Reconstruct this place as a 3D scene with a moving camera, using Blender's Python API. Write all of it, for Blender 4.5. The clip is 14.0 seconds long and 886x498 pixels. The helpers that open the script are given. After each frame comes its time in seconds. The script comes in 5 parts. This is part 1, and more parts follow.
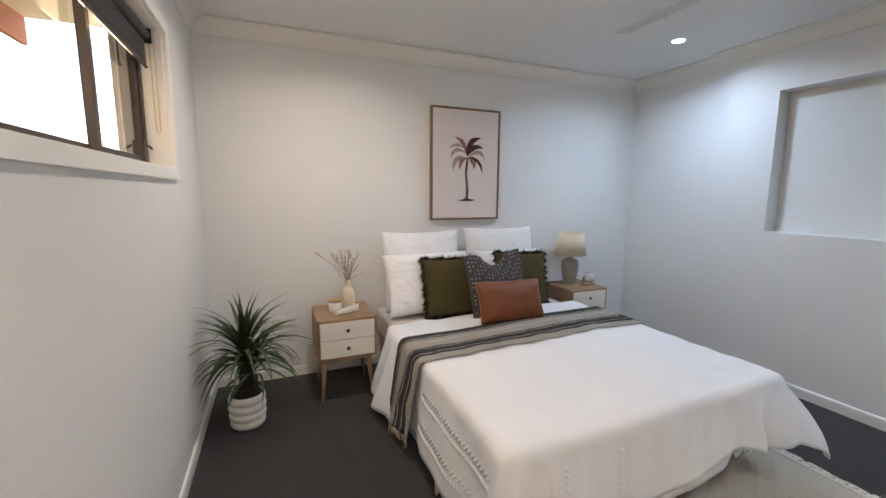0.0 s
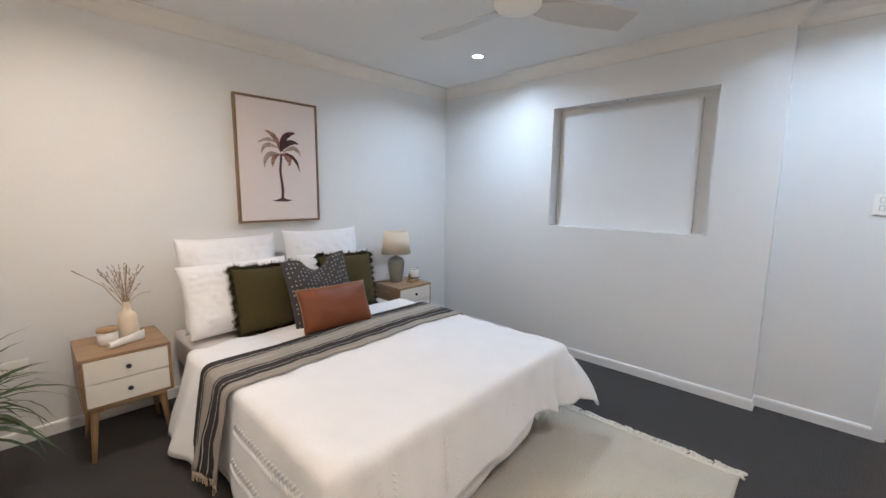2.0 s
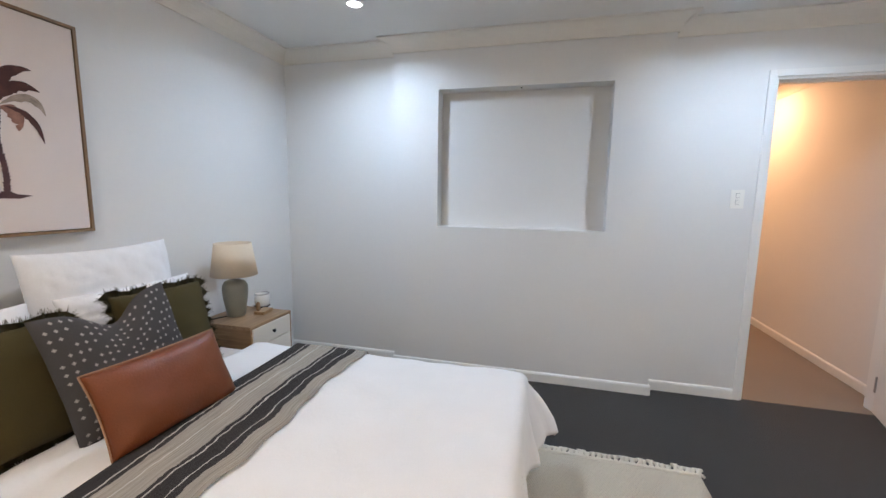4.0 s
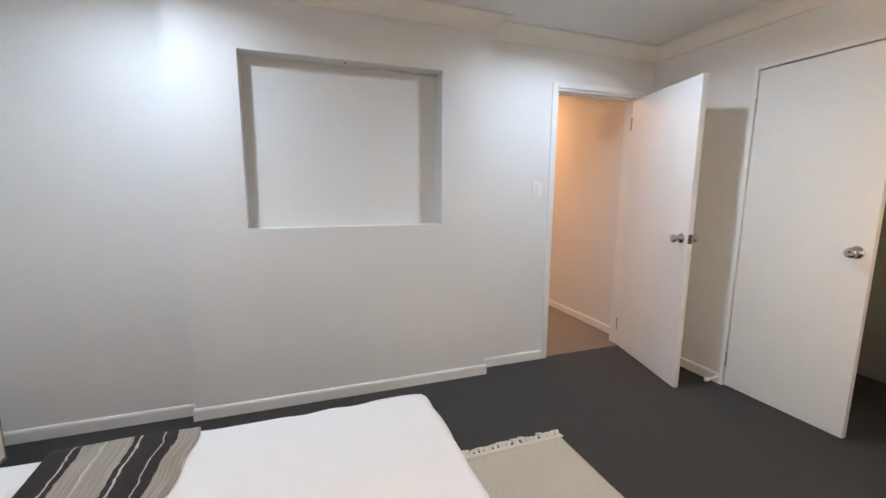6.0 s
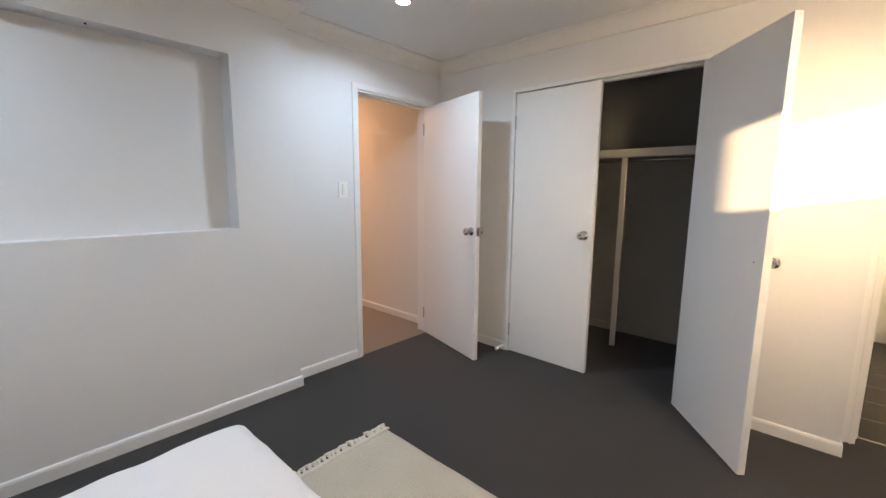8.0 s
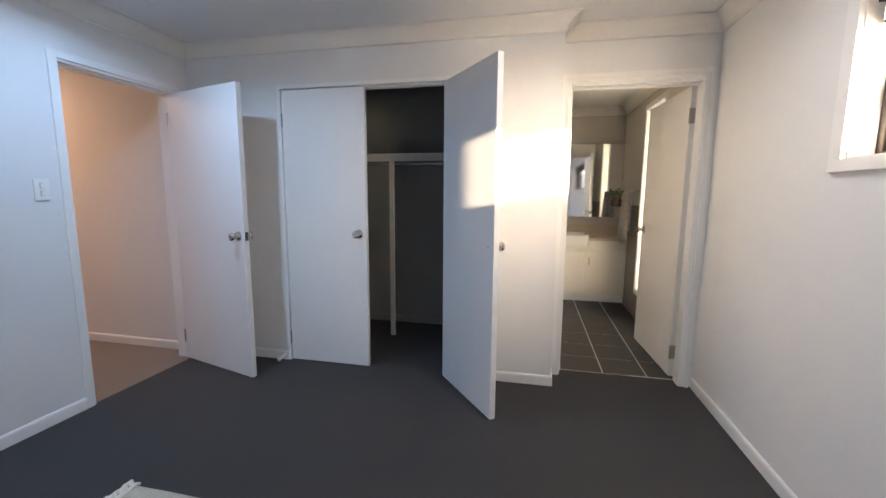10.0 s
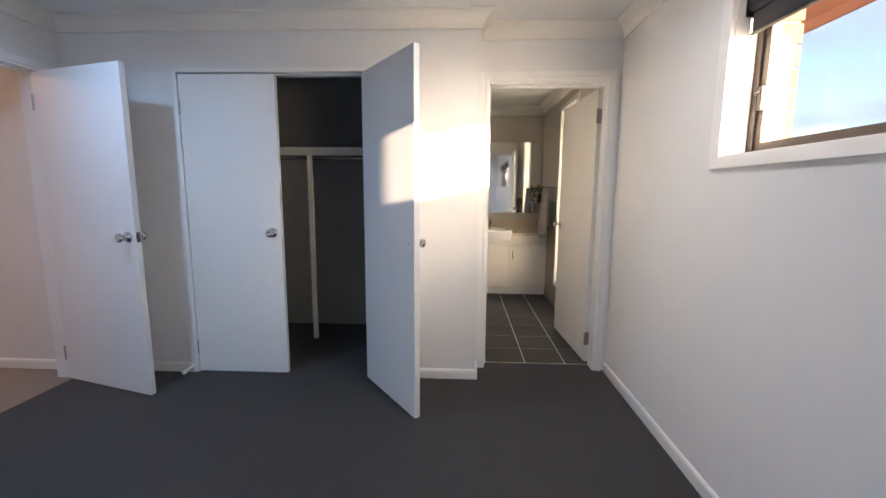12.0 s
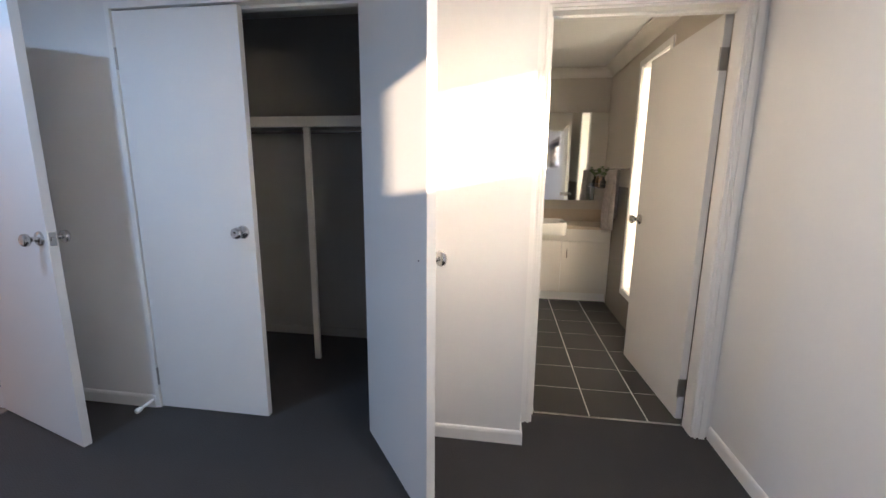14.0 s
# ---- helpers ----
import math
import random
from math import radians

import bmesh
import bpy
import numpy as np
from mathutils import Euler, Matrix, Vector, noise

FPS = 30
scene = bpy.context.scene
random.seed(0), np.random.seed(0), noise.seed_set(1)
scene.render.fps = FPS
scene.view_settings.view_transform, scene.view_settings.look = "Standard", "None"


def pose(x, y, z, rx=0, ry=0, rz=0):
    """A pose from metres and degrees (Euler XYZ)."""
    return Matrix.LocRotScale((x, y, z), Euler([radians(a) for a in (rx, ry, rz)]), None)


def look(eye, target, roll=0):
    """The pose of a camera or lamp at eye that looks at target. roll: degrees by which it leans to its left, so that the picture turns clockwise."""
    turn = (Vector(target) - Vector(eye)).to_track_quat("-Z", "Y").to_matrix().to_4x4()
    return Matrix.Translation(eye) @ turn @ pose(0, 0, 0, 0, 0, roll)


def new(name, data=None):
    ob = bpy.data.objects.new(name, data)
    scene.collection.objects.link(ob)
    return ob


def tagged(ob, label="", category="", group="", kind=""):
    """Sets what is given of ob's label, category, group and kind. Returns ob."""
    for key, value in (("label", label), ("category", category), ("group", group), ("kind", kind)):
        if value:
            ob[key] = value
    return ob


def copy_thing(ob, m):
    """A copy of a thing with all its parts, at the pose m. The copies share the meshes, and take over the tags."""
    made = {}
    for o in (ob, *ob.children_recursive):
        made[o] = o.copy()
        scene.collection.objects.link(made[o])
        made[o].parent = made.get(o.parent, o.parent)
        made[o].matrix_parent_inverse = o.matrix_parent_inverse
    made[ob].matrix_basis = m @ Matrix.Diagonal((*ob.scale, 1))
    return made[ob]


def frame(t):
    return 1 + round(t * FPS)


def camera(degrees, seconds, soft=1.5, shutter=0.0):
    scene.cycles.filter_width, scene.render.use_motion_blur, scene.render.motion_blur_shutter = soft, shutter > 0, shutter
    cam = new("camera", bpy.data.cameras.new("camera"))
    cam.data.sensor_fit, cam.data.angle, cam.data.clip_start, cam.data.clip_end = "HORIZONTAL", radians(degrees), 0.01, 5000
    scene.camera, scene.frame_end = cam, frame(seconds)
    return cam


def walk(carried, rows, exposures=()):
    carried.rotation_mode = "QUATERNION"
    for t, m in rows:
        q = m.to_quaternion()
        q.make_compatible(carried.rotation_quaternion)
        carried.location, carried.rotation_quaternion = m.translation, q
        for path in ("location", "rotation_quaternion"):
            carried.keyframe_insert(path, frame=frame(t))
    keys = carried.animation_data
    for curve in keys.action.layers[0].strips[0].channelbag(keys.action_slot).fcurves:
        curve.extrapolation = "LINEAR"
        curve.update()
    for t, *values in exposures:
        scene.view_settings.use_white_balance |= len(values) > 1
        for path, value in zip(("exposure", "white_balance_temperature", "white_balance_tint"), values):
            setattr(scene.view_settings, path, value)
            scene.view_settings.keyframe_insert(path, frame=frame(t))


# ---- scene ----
cam = camera(95.3, 14.0)
PATH = [
    (0, (0.463, 1.212, 1.349), (1.229, 3.038, 1.072), 0.4),
    (0.5, (0.445, 1.131, 1.35), (1.42, 2.856, 1.077), 0.3),
    (1, (0.456, 1.099, 1.371), (1.619, 2.701, 1.088), 0.4),
    (1.5, (0.477, 1.106, 1.362), (1.746, 2.627, 1.087), 0.4),
    (2, (0.555, 1.241, 1.357), (1.989, 2.608, 1.081), 0.6),
    (2.5, (0.633, 1.495, 1.344), (2.303, 2.558, 1.065), 0.6),
    (2.7, (0.658, 1.592, 1.334), (2.358, 2.609, 1.063), 0.4),
    (4.8, (0.94, 2.407, 1.316), (2.918, 2.458, 1.025), 0.6),
    (5, (0.97, 2.435, 1.328), (2.947, 2.385, 1.028), 0.3),
    (5.5, (1.07, 2.545, 1.307), (3.024, 2.234, 1.012), 0.5),
    (6, (1.178, 2.702, 1.331), (3.039, 2.032, 1.03), 0.4),
    (6.5, (1.247, 2.774, 1.321), (2.983, 1.828, 1.023), 0.4),
    (7, (1.261, 2.753, 1.323), (2.892, 1.633, 1.029), 0.4),
    (7.5, (1.25, 2.752, 1.327), (2.785, 1.503, 1.035), 0.4),
    (8, (1.235, 2.758, 1.327), (2.559, 1.288, 1.035), 0.5),
    (8.5, (1.202, 2.757, 1.316), (2.25, 1.077, 1.033), 0.4),
    (9, (1.168, 2.754, 1.319), (2.001, 0.958, 1.036), 0.6),
    (9.2, (1.184, 2.764, 1.31), (1.927, 0.927, 1.04), 0.6),
    (11.3, (1.113, 2.699, 1.306), (1.239, 0.723, 1.025), 0.4),
    (11.5, (1.109, 2.696, 1.3), (1.222, 0.718, 1.021), 0.4),
    (12, (1.106, 2.691, 1.296), (1.194, 0.713, 1.018), 0.4),
    (12.5, (1.096, 2.634, 1.286), (1.18, 0.656, 1.002), 0.4),
    (13, (1.06, 2.417, 1.273), (1.137, 0.441, 0.973), 0.4),
    (13.5, (1.059, 2.158, 1.283), (1.15, 0.187, 0.954), 0.4),
    (14, (1.114, 1.824, 1.313), (1.4, -0.12, 0.943), 0.5),
]
walk(cam, [(t, look(eye, target, roll)) for t, eye, target, roll in PATH],
     [(0, 3.02, 6120, 17), (1.5, 3.28, 6220, 17), (2.5, 3.18, 6200, 17), (5, 3.2, 6520, 18), (7.2, 3.24, 6900, 19), (9, 2.97, 5700, 16), (11.5, 2.77, 5230, 17), (14, 2.79, 5220, 17)])

# ---- light: low sun, sky, ceiling lamps ----
SUN_TO = Vector((-0.535, 1.0, 0.0896)).normalized()
world = bpy.data.worlds.new("world")
scene.world = world
world.use_nodes = True
_w = world.node_tree
_sky = _w.nodes.new("ShaderNodeTexSky")
_sky.sky_type = "NISHITA"
_sky.sun_disc = False
_sky.sun_elevation = math.asin(SUN_TO.z)
_sky.sun_rotation = math.atan2(SUN_TO.x, SUN_TO.y) % (2 * math.pi)
_sky.air_density, _sky.dust_density, _sky.ozone_density = 1.0, 0.6, 1.5
_geo = _w.nodes.new("ShaderNodeTexCoord")
_map = _w.nodes.new("ShaderNodeMapping")
_map.inputs["Scale"].default_value = (1.6, 1.6, 5.0)
_cloud = _w.nodes.new("ShaderNodeTexNoise")
_cloud.inputs["Scale"].default_value, _cloud.inputs["Detail"].default_value = 2.2, 8
_soft = _w.nodes.new("ShaderNodeMapRange")
_soft.inputs["From Min"].default_value, _soft.inputs["From Max"].default_value = 0.22, 0.54
_mix = _w.nodes.new("ShaderNodeMix")
_mix.data_type = "RGBA"
_w.links.new(_geo.outputs["Generated"], _map.inputs["Vector"])
_w.links.new(_map.outputs[0], _cloud.inputs["Vector"])
_w.links.new(_cloud.outputs["Fac"], _soft.inputs["Value"])
_w.links.new(_soft.outputs[0], _mix.inputs["Factor"])
# haze and cloud are brighter towards the low sun
_dot = _w.nodes.new("ShaderNodeVectorMath")
_dot.operation = "DOT_PRODUCT"
_dot.inputs[1].default_value = SUN_TO
_toward = _w.nodes.new("ShaderNodeMapRange")
_toward.inputs["From Min"].default_value, _toward.inputs["From Max"].default_value = -0.3, 0.9
_toward.inputs["To Min"].default_value, _toward.inputs["To Max"].default_value = 0.6, 2.6
_bright = _w.nodes.new("ShaderNodeVectorMath")
_bright.operation = "SCALE"
_bright.inputs[0].default_value = (1.72, 1.78, 1.85)
_w.links.new(_geo.outputs["Generated"], _dot.inputs[0])
_w.links.new(_dot.outputs["Value"], _toward.inputs["Value"])
_w.links.new(_toward.outputs[0], _bright.inputs["Scale"])
_w.links.new(_bright.outputs[0], _mix.inputs["B"])
_w.links.new(_sky.outputs[0], _mix.inputs["A"])
_w.links.new(_mix.outputs["Result"], _w.nodes["Background"].inputs[0])
_w.nodes["Background"].inputs[1].default_value = 0.115


def lamp(name, kind_, energy, colour, m, **more):
    data = bpy.data.lights.new(name, kind_)
    data.energy, data.color = energy, colour
    for k, v in more.items():
        if k == "angle":
            data.angle = v
        if k == "size":
            data.shape, data.size, data.size_y = "RECTANGLE", v[0], v[1]
        if k == "disk":
            data.shape, data.size = "DISK", v
        if k == "spread":
            data.spread = radians(v)
        if k == "spot":
            data.spot_size, data.spot_blend = radians(v[0]), v[1]
        if k == "radius":
            data.shadow_soft_size = v
    ob = new(name, data)
    ob.matrix_world = m
    return ob


SUN_POWER, DOWN_POWER, HALL_POWER, BATH_POWER = 3.9, 1.6, 2.3, 4.2
lamp("sun", "SUN", SUN_POWER, (1.0, 0.70, 0.38), look(SUN_TO * 10, (0, 0, 0)), angle=radians(0.6))
# added lamp outside the frosted bathroom window, standing in for sky and bounced sun
lamp("bath_window_fill", "AREA", BATH_POWER, (1.0, 0.78, 0.52), pose(-0.135, -1.57, 1.25, 0, -90, 0), size=(1.8, 0.55))
DOWNLIGHTS = [(3.10, 3.32), (3.10, 1.05), (0.84, 3.31), (0.84, 1.05)]
for _x, _y in DOWNLIGHTS:
    # the unseen pair added over the window side is tinted warmer than the far pair
    lamp("downlight_lamp", "AREA", DOWN_POWER * 0.82, (1.0, 0.86, 0.68) if _x < 2 else (0.62, 0.82, 1.0), pose(_x, _y, 2.390), disk=0.07, spread=156)
lamp("hall_lamp", "AREA", HALL_POWER, (1.0, 0.52, 0.24), pose(5.62, 0.42, 2.3955), disk=0.07)


# ---- materials ----
def material(name, colour, rough=0.6, metal=0.0, vary=0.06, scale=6.0, bump=0.0, bump_scale=200.0, fine=None, sheen=0.0, coat=0.0):
    """A procedural surface: colour varied at two scales, roughness varied, fine relief."""
    m = bpy.data.materials.new(name)
    m.use_nodes = True
    nt = m.node_tree
    N, L = nt.nodes, nt.links
    b = N["Principled BSDF"]
    b.inputs["Metallic"].default_value = metal
    b.inputs["Sheen Weight"].default_value = sheen
    b.inputs["Coat Weight"].default_value = coat
    tc = N.new("ShaderNodeTexCoord")
    big = N.new("ShaderNodeTexNoise")
    big.inputs["Scale"].default_value = scale
    big.inputs["Detail"].default_value = 5
    L.new(tc.outputs["Object"], big.inputs["Vector"])
    small = N.new("ShaderNodeTexNoise")
    small.inputs["Scale"].default_value = fine or scale * 30
    small.inputs["Detail"].default_value = 3
    L.new(tc.outputs["Object"], small.inputs["Vector"])
    add = N.new("ShaderNodeMath")
    add.operation = "ADD"
    L.new(big.outputs["Fac"], add.inputs[0])
    L.new(small.outputs["Fac"], add.inputs[1])
    ramp = N.new("ShaderNodeMapRange")
    ramp.inputs["From Min"].default_value, ramp.inputs["From Max"].default_value = 0.6, 1.4
    ramp.inputs["To Min"].default_value, ramp.inputs["To Max"].default_value = 1 - vary, 1 + vary
    L.new(add.outputs[0], ramp.inputs["Value"])
    mul = N.new("ShaderNodeVectorMath")
    mul.operation = "SCALE"
    mul.inputs[0].default_value = colour
    L.new(ramp.outputs[0], mul.inputs["Scale"])
    L.new(mul.outputs[0], b.inputs["Base Color"])
    rr = N.new("ShaderNodeMapRange")
    rr.inputs["To Min"].default_value, rr.inputs["To Max"].default_value = max(0.02, rough - 0.06), min(1, rough + 0.06)
    L.new(big.outputs["Fac"], rr.inputs["Value"])
    L.new(rr.outputs[0], b.inputs["Roughness"])
    if bump:
        bn = N.new("ShaderNodeTexNoise")
        bn.inputs["Scale"].default_value = bump_scale
        bn.inputs["Detail"].default_value = 4
        L.new(tc.outputs["Object"], bn.inputs["Vector"])
        bp = N.new("ShaderNodeBump")
        bp.inputs["Strength"].default_value = bump
        bp.inputs["Distance"].default_value = 0.004
        L.new(bn.outputs["Fac"], bp.inputs["Height"])
        L.new(bp.outputs[0], b.inputs["Normal"])
    return m


def wood_material(name, dark, light, axis="X", rough=0.45):
    m = material(name, light, rough, bump=0.1, bump_scale=60)
    nt = m.node_tree
    N, L = nt.nodes, nt.links
    b = N["Principled BSDF"]
    tc = N.new("ShaderNodeTexCoord")
    mp = N.new("ShaderNodeMapping")
    mp.inputs["Scale"].default_value = {"X": (2, 30, 30), "Y": (30, 2, 30), "Z": (30, 30, 2)}[axis]
    L.new(tc.outputs["Object"], mp.inputs["Vector"])
    n = N.new("ShaderNodeTexNoise")
    n.inputs["Scale"].default_value = 1.6
    n.inputs["Detail"].default_value = 8
    n.inputs["Distortion"].default_value = 0.8
    L.new(mp.outputs[0], n.inputs["Vector"])
    r = N.new("ShaderNodeValToRGB")
    r.color_ramp.elements[0].position, r.color_ramp.elements[1].position = 0.3, 0.7
    r.color_ramp.elements[0].color, r.color_ramp.elements[1].color = (*dark, 1), (*light, 1)
    L.new(n.outputs["Fac"], r.inputs[0])
    L.new(r.outputs[0], b.inputs["Base Color"])
    return m


def woven_material(name, colour, u=0.004, v=0.004, rough=0.9, bump=0.5, vary=0.08):
    """Cloth with a real weave in the UV's metres."""
    m = material(name, colour, rough, vary=vary, scale=4, sheen=0.03)
    nt = m.node_tree
    N, L = nt.nodes, nt.links
    b = N["Principled BSDF"]
    tc = N.new("ShaderNodeTexCoord")
    sep = N.new("ShaderNodeSeparateXYZ")
    L.new(tc.outputs["UV"], sep.inputs[0])
    waves = []
    for out, step in ((0, u), (1, v)):
        k = N.new("ShaderNodeMath")
        k.operation = "MULTIPLY"
        k.inputs[1].default_value = 2 * math.pi / step
        L.new(sep.outputs[out], k.inputs[0])
        s = N.new("ShaderNodeMath")
        s.operation = "SINE"
        L.new(k.outputs[0], s.inputs[0])
        waves.append(s)
    p = N.new("ShaderNodeMath")
    p.operation = "MULTIPLY"
    L.new(waves[0].outputs[0], p.inputs[0])
    L.new(waves[1].outputs[0], p.inputs[1])
    bp = N.new("ShaderNodeBump")
    bp.inputs["Strength"].default_value = bump
    bp.inputs["Distance"].default_value = 0.0015
    L.new(p.outputs[0], bp.inputs["Height"])
    L.new(bp.outputs[0], b.inputs["Normal"])
    return m


def stripe_material(name):
    """The throw: stripes across its width (UV v in metres)."""
    m = woven_material(name, (0.4, 0.37, 0.33), 0.003, 0.003)
    nt = m.node_tree
    N, L = nt.nodes, nt.links
    b = N["Principled BSDF"]
    tc = N.new("ShaderNodeTexCoord")
    sep = N.new("ShaderNodeSeparateXYZ")
    L.new(tc.outputs["UV"], sep.inputs[0])
    mr = N.new("ShaderNodeMapRange")
    mr.inputs["From Max"].default_value = 0.44
    L.new(sep.outputs[1], mr.inputs["Value"])
    wob = N.new("ShaderNodeTexNoise")
    wob.inputs["Scale"].default_value = 25
    L.new(tc.outputs["UV"], wob.inputs["Vector"])
    wa = N.new("ShaderNodeMath")
    wa.operation = "MULTIPLY_ADD"
    wa.inputs[1].default_value, wa.inputs[2].default_value = 0.05, -0.025
    L.new(wob.outputs["Fac"], wa.inputs[0])
    ad = N.new("ShaderNodeMath")
    ad.operation = "ADD"
    L.new(mr.outputs[0], ad.inputs[0])
    L.new(wa.outputs[0], ad.inputs[1])
    r = N.new("ShaderNodeValToRGB")
    mp = N.new("ShaderNodeMapping")
    mp.inputs["Scale"].default_value = (5, 170, 1)
    streak = N.new("ShaderNodeTexNoise")
    streak.inputs["Scale"].default_value, streak.inputs["Detail"].default_value = 1.0, 4
    tone = N.new("ShaderNodeMapRange")
    tone.inputs["From Min"].default_value, tone.inputs["From Max"].default_value = 0.35, 0.65
    tone.inputs["To Min"].default_value, tone.inputs["To Max"].default_value = 0.78, 1.22
    mul = N.new("ShaderNodeVectorMath")
    mul.operation = "SCALE"
    L.new(tc.outputs["UV"], mp.inputs["Vector"])
    L.new(mp.outputs[0], streak.inputs["Vector"])
    L.new(streak.outputs["Fac"], tone.inputs["Value"])
    L.new(tone.outputs[0], mul.inputs["Scale"])
    r.color_ramp.interpolation = "CONSTANT"
    beige, char, pale = (0.37, 0.335, 0.285, 1), (0.024, 0.020, 0.019, 1), (0.55, 0.52, 0.47, 1)
    stops = [(0, beige), (0.16, char), (0.235, pale), (0.25, char), (0.4, pale), (0.415, char), (0.455, beige),
             (0.64, pale), (0.655, beige), (0.79, char), (0.835, pale), (0.85, char)]
    e = r.color_ramp.elements
    e[0].position, e[0].color = stops[0]
    e[1].position, e[1].color = stops[1]
    for q, c in stops[2:]:
        k = e.new(q)
        k.color = c
    L.new(ad.outputs[0], r.inputs[0])
    L.new(r.outputs[0], mul.inputs[0])
    L.new(mul.outputs[0], b.inputs["Base Color"])
    return m


def glow(name, colour, strength):
    m = bpy.data.materials.new(name)
    m.use_nodes = True
    b = m.node_tree.nodes["Principled BSDF"]
    b.inputs["Base Color"].default_value = (0.9, 0.9, 0.9, 1)
    b.inputs["Emission Color"].default_value = (*colour, 1)
    b.inputs["Emission Strength"].default_value = strength
    return m


def glass_material(name, rough=0.0, colour=(1, 1, 1)):
    m = bpy.data.materials.new(name)
    m.use_nodes = True
    b = m.node_tree.nodes["Principled BSDF"]
    b.inputs["Base Color"].default_value = (*colour, 1)
    b.inputs["Roughness"].default_value = rough
    b.inputs["Transmission Weight"].default_value = 1
    b.inputs["IOR"].default_value = 1.45
    return m


WALL = material("wall_paint", (0.78, 0.78, 0.77), 0.75, vary=0.012, scale=1.5, bump=0.12, bump_scale=260)
COVEPAINT = material("cornice_paint", (0.81, 0.785, 0.73), 0.8, vary=0.012, scale=1.2, bump=0.05, bump_scale=220)
BATHWALL = material("bathroom_wall_beige", (0.62, 0.575, 0.51), 0.7, vary=0.012, scale=1.5, bump=0.1, bump_scale=260)
CEIL = material("ceiling_paint", (0.78, 0.78, 0.76), 0.85, vary=0.012, scale=1.2, bump=0.08, bump_scale=220)
TRIM = material("trim_gloss", (0.84, 0.84, 0.82), 0.35, vary=0.012, scale=3, bump=0.03, bump_scale=80)
DOOR = material("door_paint", (0.81, 0.81, 0.795), 0.42, vary=0.012, scale=3, bump=0.06, bump_scale=120)
CARPET = material("carpet_pile", (0.039, 0.036, 0.034), 0.97, vary=0.22, scale=9, bump=1.0, bump_scale=420, fine=500, sheen=0.08)


def rib(m, u, v, depth):
    """Loop rows of the carpet, in metres across the floor, as relief and a faint change of tone."""
    nt = m.node_tree
    N, L = nt.nodes, nt.links
    b = N["Principled BSDF"]
    tc = N.new("ShaderNodeTexCoord")
    sep = N.new("ShaderNodeSeparateXYZ")
    L.new(tc.outputs["Object"], sep.inputs[0])
    outs = []
    for axis, step in ((0, u), (1, v)):
        k = N.new("ShaderNodeMath")
        k.operation = "MULTIPLY"
        k.inputs[1].default_value = 2 * math.pi / step
        L.new(sep.outputs[axis], k.inputs[0])
        s = N.new("ShaderNodeMath")
        s.operation = "SINE"
        L.new(k.outputs[0], s.inputs[0])
        outs.append(s)
    p = N.new("ShaderNodeMath")
    p.operation = "MULTIPLY_ADD"
    p.inputs[2].default_value = 0.0
    L.new(outs[0].outputs[0], p.inputs[0])
    L.new(outs[1].outputs[0], p.inputs[1])
    L.new(outs[1].outputs[0], p.inputs[2])
    bp = N.new("ShaderNodeBump")
    bp.inputs["Strength"].default_value = 0.4
    bp.inputs["Distance"].default_value = depth
    L.new(p.outputs[0], bp.inputs["Height"])
    old = b.inputs["Normal"].links[0].from_socket
    L.new(old, bp.inputs["Normal"])
    L.new(bp.outputs[0], b.inputs["Normal"])
    base = b.inputs["Base Color"].links[0].from_socket
    tone = N.new("ShaderNodeMapRange")
    tone.inputs["From Min"].default_value, tone.inputs["From Max"].default_value = -2.0, 2.0
    tone.inputs["To Min"].default_value, tone.inputs["To Max"].default_value = 0.98, 1.02
    L.new(p.outputs[0], tone.inputs["Value"])
    mul = N.new("ShaderNodeVectorMath")
    mul.operation = "SCALE"
    L.new(base, mul.inputs[0])
    L.new(tone.outputs[0], mul.inputs["Scale"])
    L.new(mul.outputs[0], b.inputs["Base Color"])


rib(CARPET, 0.024, 0.012, 0.0008)
HALLFLOOR = material("hall_floor", (0.22, 0.18, 0.145), 0.4, vary=0.08, scale=5)
# Greyer than the room paint: the wardrobe's inner shade is put into the colour.
CLOSETSHADE = material("closet_paint_shaded", (0.36, 0.35, 0.33), 0.8, vary=0.03, scale=2, bump=0.1)
TILE = material("floor_tile", (0.040, 0.037, 0.034), 0.5, vary=0.14, scale=7, bump=0.05, bump_scale=50)
GROUT = material("grout", (0.78, 0.75, 0.70), 0.9, vary=0.06)
WTILE = material("wall_tile", (0.30, 0.27, 0.24), 0.22, vary=0.06, scale=3)
BEIGETILE = material("splash_tile", (0.60, 0.50, 0.38), 0.3, vary=0.06, scale=5)
BRONZE = material("window_aluminium", (0.075, 0.062, 0.055), 0.4, metal=0.5, vary=0.05)
CHROME = material("satin_chrome", (0.62, 0.60, 0.57), 0.16, metal=1.0, vary=0.03)
STEEL = material("hinge_steel", (0.45, 0.44, 0.43), 0.35, metal=1.0, vary=0.05)
FANWHITE = material("fan_blade_paint", (0.60, 0.60, 0.58), 0.45, vary=0.02)
PLASTIC = material("white_plastic", (0.88, 0.87, 0.82), 0.35, vary=0.01)
BLINDCLOTH = material("blind_cloth", (0.035, 0.034, 0.038), 0.85, vary=0.05, bump=0.2, bump_scale=500)
DARK = material("dark_plastic", (0.02, 0.02, 0.02), 0.4)
BRICK = material("face_brick", (0.27, 0.185, 0.115), 0.85, vary=0.12, scale=9, bump=0.5, bump_scale=90)
MORTAR = material("mortar", (0.40, 0.36, 0.31), 0.95, vary=0.08, bump=0.4)
TERRA = material("terracotta_render", (0.42, 0.17, 0.09), 0.8, vary=0.08, scale=4, bump=0.2)
